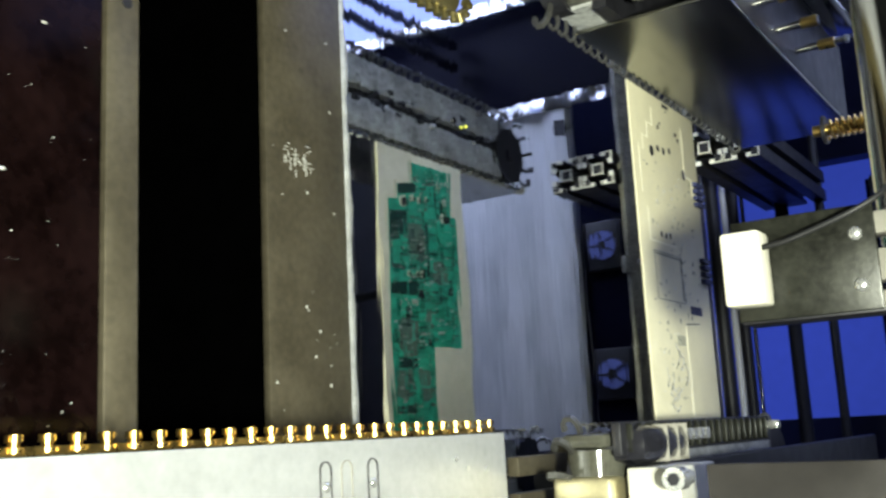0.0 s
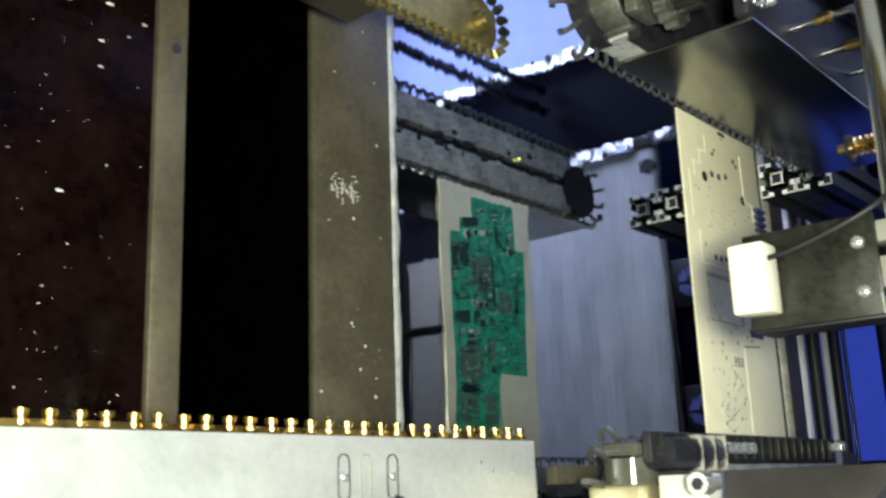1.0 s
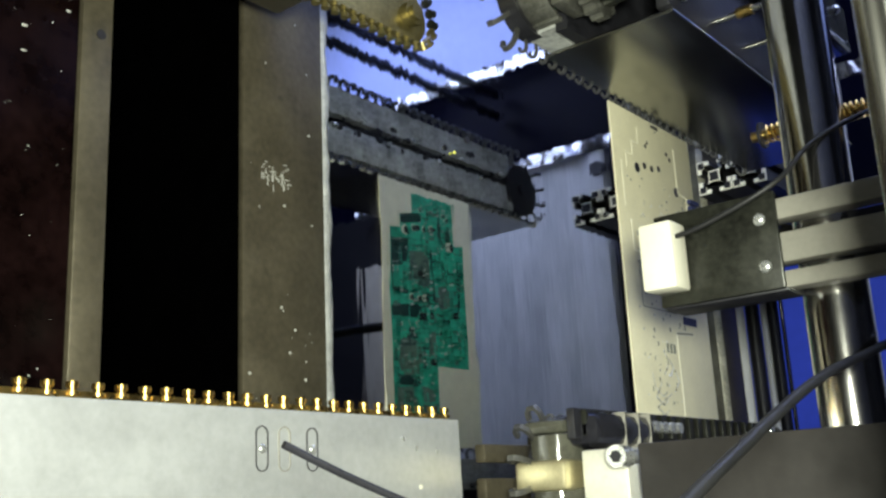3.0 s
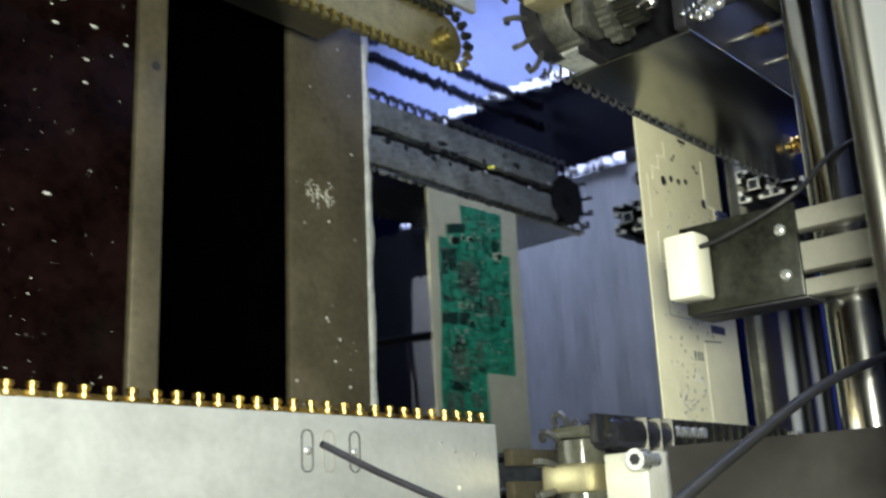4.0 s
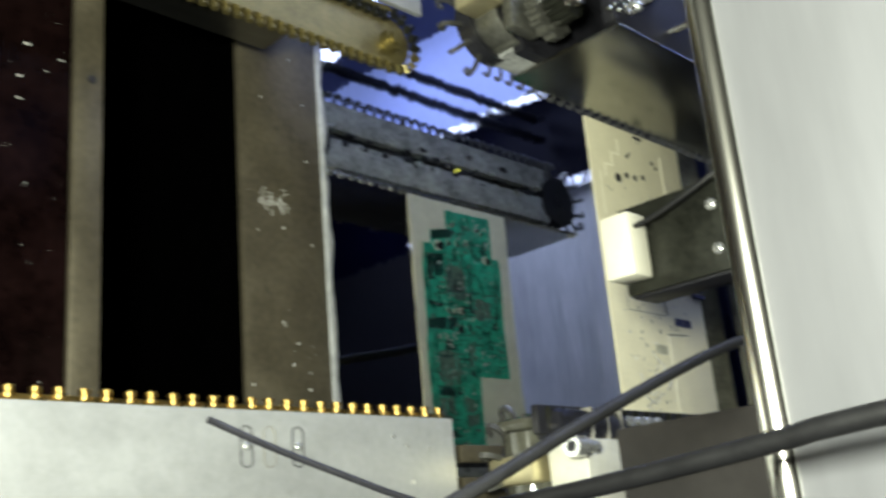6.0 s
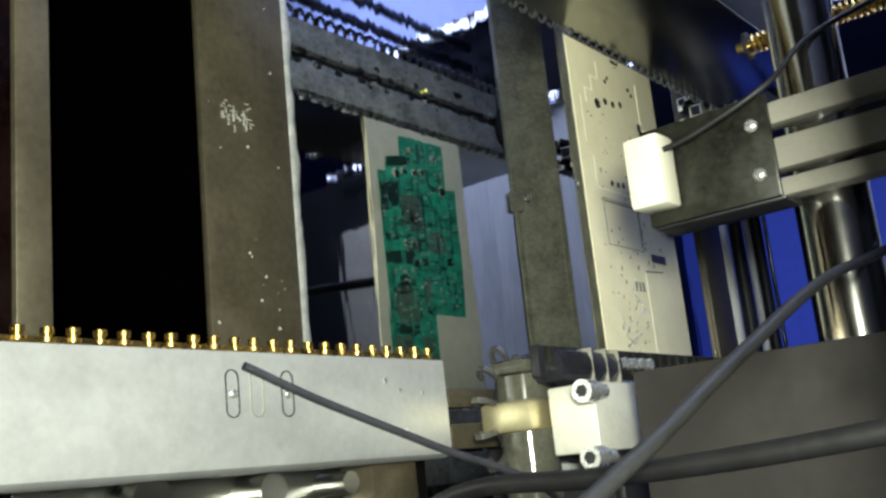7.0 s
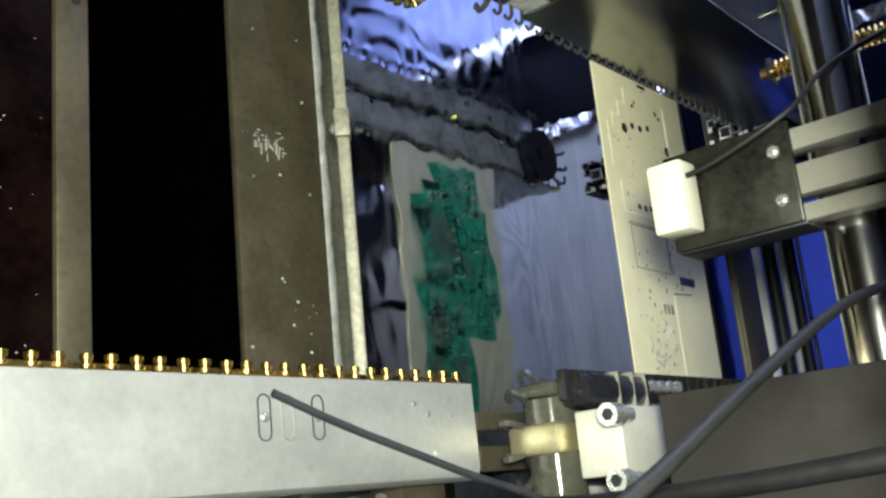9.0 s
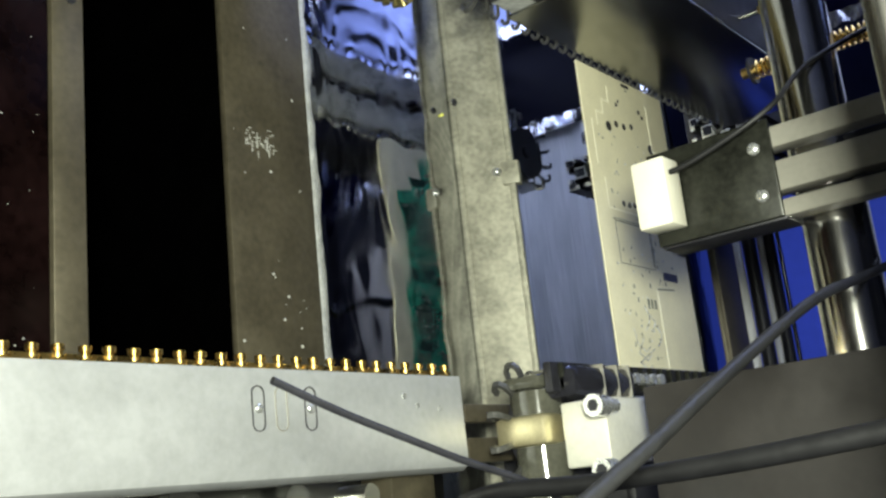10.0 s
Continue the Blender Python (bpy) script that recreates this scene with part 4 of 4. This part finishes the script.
for x, z in ((0.1755, 0.3068), (0.2022, 0.3070)):
    bm = B()
    bmesh.ops.create_uvsphere(bm, u_segments=14, v_segments=8, radius=0.0036, matrix=Matrix.Translation((x, -0.1705, z)) @ Matrix.Diagonal((1, 0.6, 1, 1)))
    onto(sensor, sm, "screw", bm, PAD, "bright screw head")
for x0, x1 in CLAMPS:
    onto(sensor, sm, "clamp_bar", box(B(), x0, x1, -0.1665, -0.1520, 0.309, 0.44, 0.0012), MATTE_ALU, "dull aluminium clamp bar")
onto(sensor, sm, "clamp_core", box(B(), CLAMPS[0][0] + 0.004, CLAMPS[-1][1] - 0.004, -0.1515, SHAFT_Y + 0.02, 0.41, 0.435), BLACK)
onto(sensor, sm, "clamp_strap", box(B(), CLAMPS[0][0] + 0.010, CLAMPS[-1][1] - 0.010, SHAFT_Y - 0.015, SHAFT_Y + 0.015, SHAFT_Z + SHAFT_R - 0.001, 0.4095), BLACK)
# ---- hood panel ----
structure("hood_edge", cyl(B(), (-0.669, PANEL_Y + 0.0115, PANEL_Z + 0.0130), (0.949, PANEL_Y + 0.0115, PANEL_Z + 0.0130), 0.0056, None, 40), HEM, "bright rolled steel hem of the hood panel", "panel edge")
structure("hood_panel", box(B(), -0.67, 0.95, PANEL_Y + 0.0085, PANEL_Y + 0.0145, PANEL_Z + 0.0172, 1.2, 0.0015), HOOD, "brushed aluminium hood panel with a folded edge", "panel")

# ---- outer rail parts beside the infeed ----
side = thing("chain_guard", "black ribbed chain guard with bright guide pins on the rail", "chain guard", (0.29, 0.05, 0.15))
side_m = Matrix.Translation((-0.29, -0.05, -0.15))
onto(side, side_m, "guard_plate", box(B(), 0.2805, 0.300, -0.118, 0.19, 0.146, 0.152, 0.0012), BLACK, "black guard plate")
for k in range(20):
    y = -0.11 + 0.0145 * k
    onto(side, side_m, "rib", box(B(), 0.2815, 0.298, y, y + 0.0028, 0.1522, 0.1560, 0.0006), DARK_STEEL)
for y in (-0.021, -0.009, 0.003, 0.015):
    bm = B()
    cyl(bm, (0.290, y, 0.152), (0.290, y, 0.1590), 0.0038, None, 14)
    onto(side, side_m, "guide_pin", bm, PAD, "bright steel guide pin")
onto(side, side_m, "end_pin", box(B(), 0.284, 0.291, 0.17, 0.180, 0.152, 0.164, 0.001), PAD)
shift(side, -0.016, -0.040, 0.018)
cov = thing("rail_cover", "dark grey painted rail cover", "cover", (0.35, 0.2, 0.15))
cov_m = Matrix.Translation((-0.35, -0.2, -0.15))
onto(cov, cov_m, "top_plate", box(B(), 0.3005, 0.60, -0.045, 0.60, 0.150, 0.158, 0.003), DARK)
onto(cov, cov_m, "front_plate", box(B(), 0.3005, 0.60, -0.04, -0.034, 0.05, 0.1495, 0.001), DARK)
shift(cov, -0.010, -0.040, 0.018)
structure("machine_side_plate", box(B(), 0.290, 0.9495, -0.158, -0.150, 0.212, 0.640, 0.0012), PLATE_PAINT, "dark brownish-grey painted side plate of the machine", "panel")
blk = thing("mounting_block", "pale aluminium mounting block", "block", (0.317, -0.11, 0.16))
blk_m = Matrix.Translation((-0.317, 0.11, -0.16))
onto(blk, blk_m, "body", box(B(), 0.292, 0.332, -0.118, -0.055, 0.158, 0.190, 0.0015), WHITE_ALU)
shift(blk, -0.001, -0.033, 0.0107)
clamp_bolts = []
for x in (0.299, 0.336):
    b1 = thing("clamp_bolt", "bright socket-head clamp bolt", "bolt", (x, -0.165, 0.20), "clamp bolts")
    inv = Matrix.Translation((-x, 0.165, -0.20))
    onto(b1, inv, "shank", cyl(B(), (x, -0.119, 0.184), (x, -0.132, 0.184), 0.0042, None, 14), PAD)
    onto(b1, inv, "head", cyl(B(), (x, -0.132, 0.184), (x, -0.144, 0.184), 0.0066, None, 20), PAD)
    onto(b1, inv, "socket", cyl(B(), (x, -0.1442, 0.184), (x, -0.1445, 0.184), 0.0038, None, 6), BLACK)
    clamp_bolts.append(shift(b1, -0.002, -0.028, 0.0210))
motor = thing("drive_motor", "black drive motor beside the rail", "motor", (0.32, -0.16, 0.15))
motor_m = Matrix.Translation((-0.32, 0.16, -0.15))
onto(motor, motor_m, "body", box(B(), 0.277, 0.299, -0.120, -0.040, 0.124, 0.166, 0.008), GLOSS_BLACK, "glossy black housing with rounded edges")
for y in (-0.086, -0.068, -0.052):
    onto(motor, motor_m, "seam", box(B(), 0.2766, 0.2994, y, y + 0.0010, 0.130, 0.1664, 0.0004), MATTE_ALU, "thin bright seam")
onto(motor, motor_m, "back_block", box(B(), 0.2992, 0.345, -0.085, -0.045, 0.120, 0.150, 0.003), GLOSS_BLACK)
shift(motor, -0.010, -0.030, 0.016)
tube = thing("clear_tube", "smoky clear plastic tube in a brass-coloured clamp", "tube", (0.31, -0.2, 0.14))
tube_m = Matrix.Translation((-0.31, 0.2, -0.14))
onto(tube, tube_m, "tube", cyl(B(), (0.2935, -0.128, 0.146), (0.372, -0.128, 0.146), 0.0175, None, 32), CLEAR)
onto(tube, tube_m, "clamp", box(B(), 0.309, 0.328, -0.150, -0.122, 0.126, 0.164, 0.003), CLAMP_GOLD, "pale brass clamp")
onto(tube, tube_m, "cap", box(B(), 0.2835, 0.2930, -0.146, -0.112, 0.130, 0.162, 0.0045), CLEAR, "smoky plastic cap")
shift(tube, -0.0135, -0.012, -0.001)
forkt = thing("slotted_bracket", "slotted steel bracket at the rail end", "bracket", (0.31, -0.2, 0.10))
fork_m = Matrix.Translation((-0.31, 0.2, -0.10))
for x0, x1 in ((0.292, 0.304), (0.314, 0.330)):
    onto(forkt, fork_m, "prong", box(B(), x0, x1, -0.150, -0.08, 0.096, 0.104, 0.001), LIP)
onto(forkt, fork_m, "base", box(B(), 0.285, 0.34, -0.08, -0.03, 0.090, 0.110, 0.001), LIP)
shift(forkt, -0.010, -0.014, 0.0)
under = thing("rail_gearbox", "steel gearbox parts under the infeed rail", "gearbox", (0.36, -0.28, 0.03))
under_m = Matrix.Translation((-0.36, 0.28, -0.03))
onto(under, under_m, "plate", box(B(), 0.327, 0.42, -0.40, -0.12, 0.02, 0.034, 0.002), RAIL)
for y, r in ((-0.345, 0.014), (-0.272, 0.011), (-0.215, 0.008)):
    onto(under, under_m, "hub", cyl(B(), (0.342, y, 0.034), (0.342, y, 0.058), r * 0.8, None, 24), RAIL)
onto(under, under_m, "spacer_block", box(B(), 0.33, 0.40, -0.20, -0.16, 0.034, 0.06, 0.002), LIP)

shift(under, -0.008, -0.037, 0.022)

# ---- cables ----
for nm, label, off, pts, r in (
    ("cable", "thick dark grey cable crossing before the rail", (0, 0, 0), [(0.372, -0.560, 0.315), (0.354, -0.500, 0.358), (0.338, -0.455, 0.365), (0.3134, -0.388, 0.365), (0.280, -0.285, 0.362), (0.258, -0.190, 0.360), (0.215, -0.030, 0.385), (0.14, 0.12, 0.47), (0.05, 0.25, 0.60)], 0.0023),
    ("cable", "heavy black hose sagging past the hood panel", (0, 0, 0), [(0.380, -0.330, 0.120), (0.352, -0.395, 0.240), (0.3415, -0.415, 0.2887), (0.3415, -0.420, 0.3330), (0.3395, -0.424, 0.3840), (0.3345, -0.428, 0.4470), (0.3320, -0.432, 0.4780), (0.326, -0.440, 0.60), (0.32, -0.45, 0.80), (0.30, -0.42, 1.15)], 0.0030),
    ("cable", "thin grey sensor lead", (0.009, -0.044, -0.003), [(0.170, -0.140, 0.2615), (0.166, -0.140, 0.285), (0.150, -0.135, 0.325), (0.120, -0.105, 0.345), (0.085, -0.05, 0.40), (0.05, 0.0, 0.47)], 0.0015),
):
    c_ = thing(nm, label, "cable", pts[1], "cables")
    onto(c_, Matrix.Translation(-Vector(pts[1])), "sheath", sweep(B(), pts, r, 12, 10), HOSE if "hose" in label else RUBBER)
    shift(c_, *off)
feeler = thing("feeler_rod", "thin dark feeler rod over the infeed rail", "rod", (0.30, -0.42, 0.22))
onto(feeler, Matrix.Translation((-0.30, 0.42, -0.22)), "rod", sweep(B(), [(0.3015, -0.4120, 0.2200), (0.3130, -0.385, 0.2250), (0.3290, -0.345, 0.2350), (0.350, -0.29, 0.2450), (0.38, -0.22, 0.20), (0.40, -0.14, 0.158)], 0.0014, 10, 8), BLACK)
shift(feeler, -0.003, -0.055, 0.026)
screw_rod = thing("threaded_rod", "dark threaded rod above the pot", "rod", (0.13, 0.2, 0.30))
onto(screw_rod, Matrix.Translation((-0.13, -0.2, -0.30)), "rod", sweep(B(), [(0.155, -0.05, 0.28), (0.135, 0.05, 0.28), (0.115, 0.15, 0.28), (0.095, 0.25, 0.28)], 0.0045, 10, 4), DARK_STEEL)
bm = B()
for k in range(70):
    y = -0.05 + 0.0042 * k
    x = 0.155 - 0.2 * (y + 0.05)
    cyl(bm, (x, y, 0.28), (x - 0.0003, y + 0.0016, 0.28), 0.0056, None, 10)
onto(screw_rod, Matrix.Translation((-0.13, -0.2, -0.30)), "thread", bm, DARK_STEEL)

# ---- skimmer and the waves behind it ----
BH = 0.051
skim = thing("dross_skimmer", "galvanised skimmer blade sweeping the molten solder", "skimmer", (0.02, 0.43, 0.003))
part("blade", box(B(), -0.41, 0.41, -0.0012, 0.0012, 0.0, BH, 0.0003), GALV, skim, "mottled galvanised blade")
part("top_lip", box(B(), -0.41, 0.41, -0.0050, 0.0035, BH - 0.0045, BH + 0.0005, 0.0012), GALV, skim, "folded top lip")
part("seam", box(B(), -0.41, 0.41, -0.0026, -0.0013, 0.0045, 0.0065, 0.0004), GALV, skim)
tab = part("tab", box(B(), 0.052, 0.072, -0.0062, 0.0045, BH - 0.010, BH + 0.005, 0.0012), GALV, skim, "clamp tab")
bm = B()
bmesh.ops.create_uvsphere(bm, u_segments=12, v_segments=8, radius=0.004, matrix=Matrix.Translation((0.060, -0.0062, BH - 0.014)))
part("screw", bm, PAD, skim, "bright screw")

NX, NY = 150, 110
WL = 0.28
verts, faces = [], []
for j in range(NY + 1):
    for i in range(NX + 1):
        x, y = -0.41 + 0.82 * i / NX, WL * j / NY
        e = min(1.0, j / 8, (NY - j) / 20, i / 4, (NX - i) / 4)
        e = e * e * (3 - 2 * e)
        w = 0.00021 * noise.noise((x * 20, y * 32, 1)) + 0.00013 * noise.noise((x * 36, y * 56, 5))
        verts.append((x, y, e * (w + 0.0010) - 0.0006))
for j in range(NY):
    for i in range(NX):
        a_ = j * (NX + 1) + i
        faces.append((a_, a_ + 1, a_ + NX + 2, a_ + NX + 1))
me = bpy.data.meshes.new("solder_ripples")
me.from_pydata(verts, [], faces)
me.materials.append(SOLDER_WAKE)
for p_ in me.polygons:
    p_.use_smooth = True
ripples = tagged(new("solder_ripples", me), "rippling skin of molten solder behind the skimmer", "molten solder", "", "stuff")


def motions():
    """The conveyor with the board is lowered towards the solder; then the skimmer comes in low over the solder, turns at the front rim and drags back upright, and the ripples trail it."""
    drop = ((0, -0.0070), (0.5, -0.0052), (1.0, -0.0028), (1.5, -0.0016), (2.0, -0.0005), (2.5, 0.0), (3.7, 0.0), (3.8, -0.0005), (4.0, -0.0074), (4.2, -0.0125), (4.5, -0.0166), (5.0, -0.0172), (6.0, -0.0175), (7.3, -0.0187), (10.0, -0.0189))
    for ob_ in [rail_l, rail_r, board, gear, cover, side, cov, blk, motor, tube, forkt] + adjusters + clamp_bolts:
        x, y, z = ob_.location
        walk(ob_, [(t, pose(x, y, z + d)) for t, d in drop])
    lean = 48
    rows_ = [(0, 0.412, 0.009, lean), (5.9, 0.412, 0.009, lean), (6.5, 0.294, 0.009, lean), (7.3, 0.112, 0.009, lean), (7.5, 0.078, 0.009, lean), (8.0, -0.042, 0.007, lean), (8.5, -0.156, 0.007, lean), (8.75, -0.176, 0.006, lean), (9.0, -0.181, 0.004, 46),
             (9.15, -0.166, 0.001, 20), (9.3, -0.140, -0.001, -2), (9.5, -0.127, -0.002, -24), (9.7, -0.094, -0.002, -25), (10.0, -0.032, -0.002, -25)]
    walk(skim, [(t, pose(0.02, y, z, a_, 0, 0)) for t, y, z, a_ in rows_])
    walk(ripples, [(t, pose(0.02, y, -0.004 if t < 6.6 else 0.0003, 0, 0, 0)) for t, y in ((0, 0.17), (5.9, 0.17), (6.5, 0.17), (7.3, 0.112), (7.5, 0.078), (8.0, -0.044), (8.5, -0.156), (8.75, -0.178), (9.0, -0.195), (9.3, -0.184), (9.5, -0.194), (10.0, -0.200))])


motions()
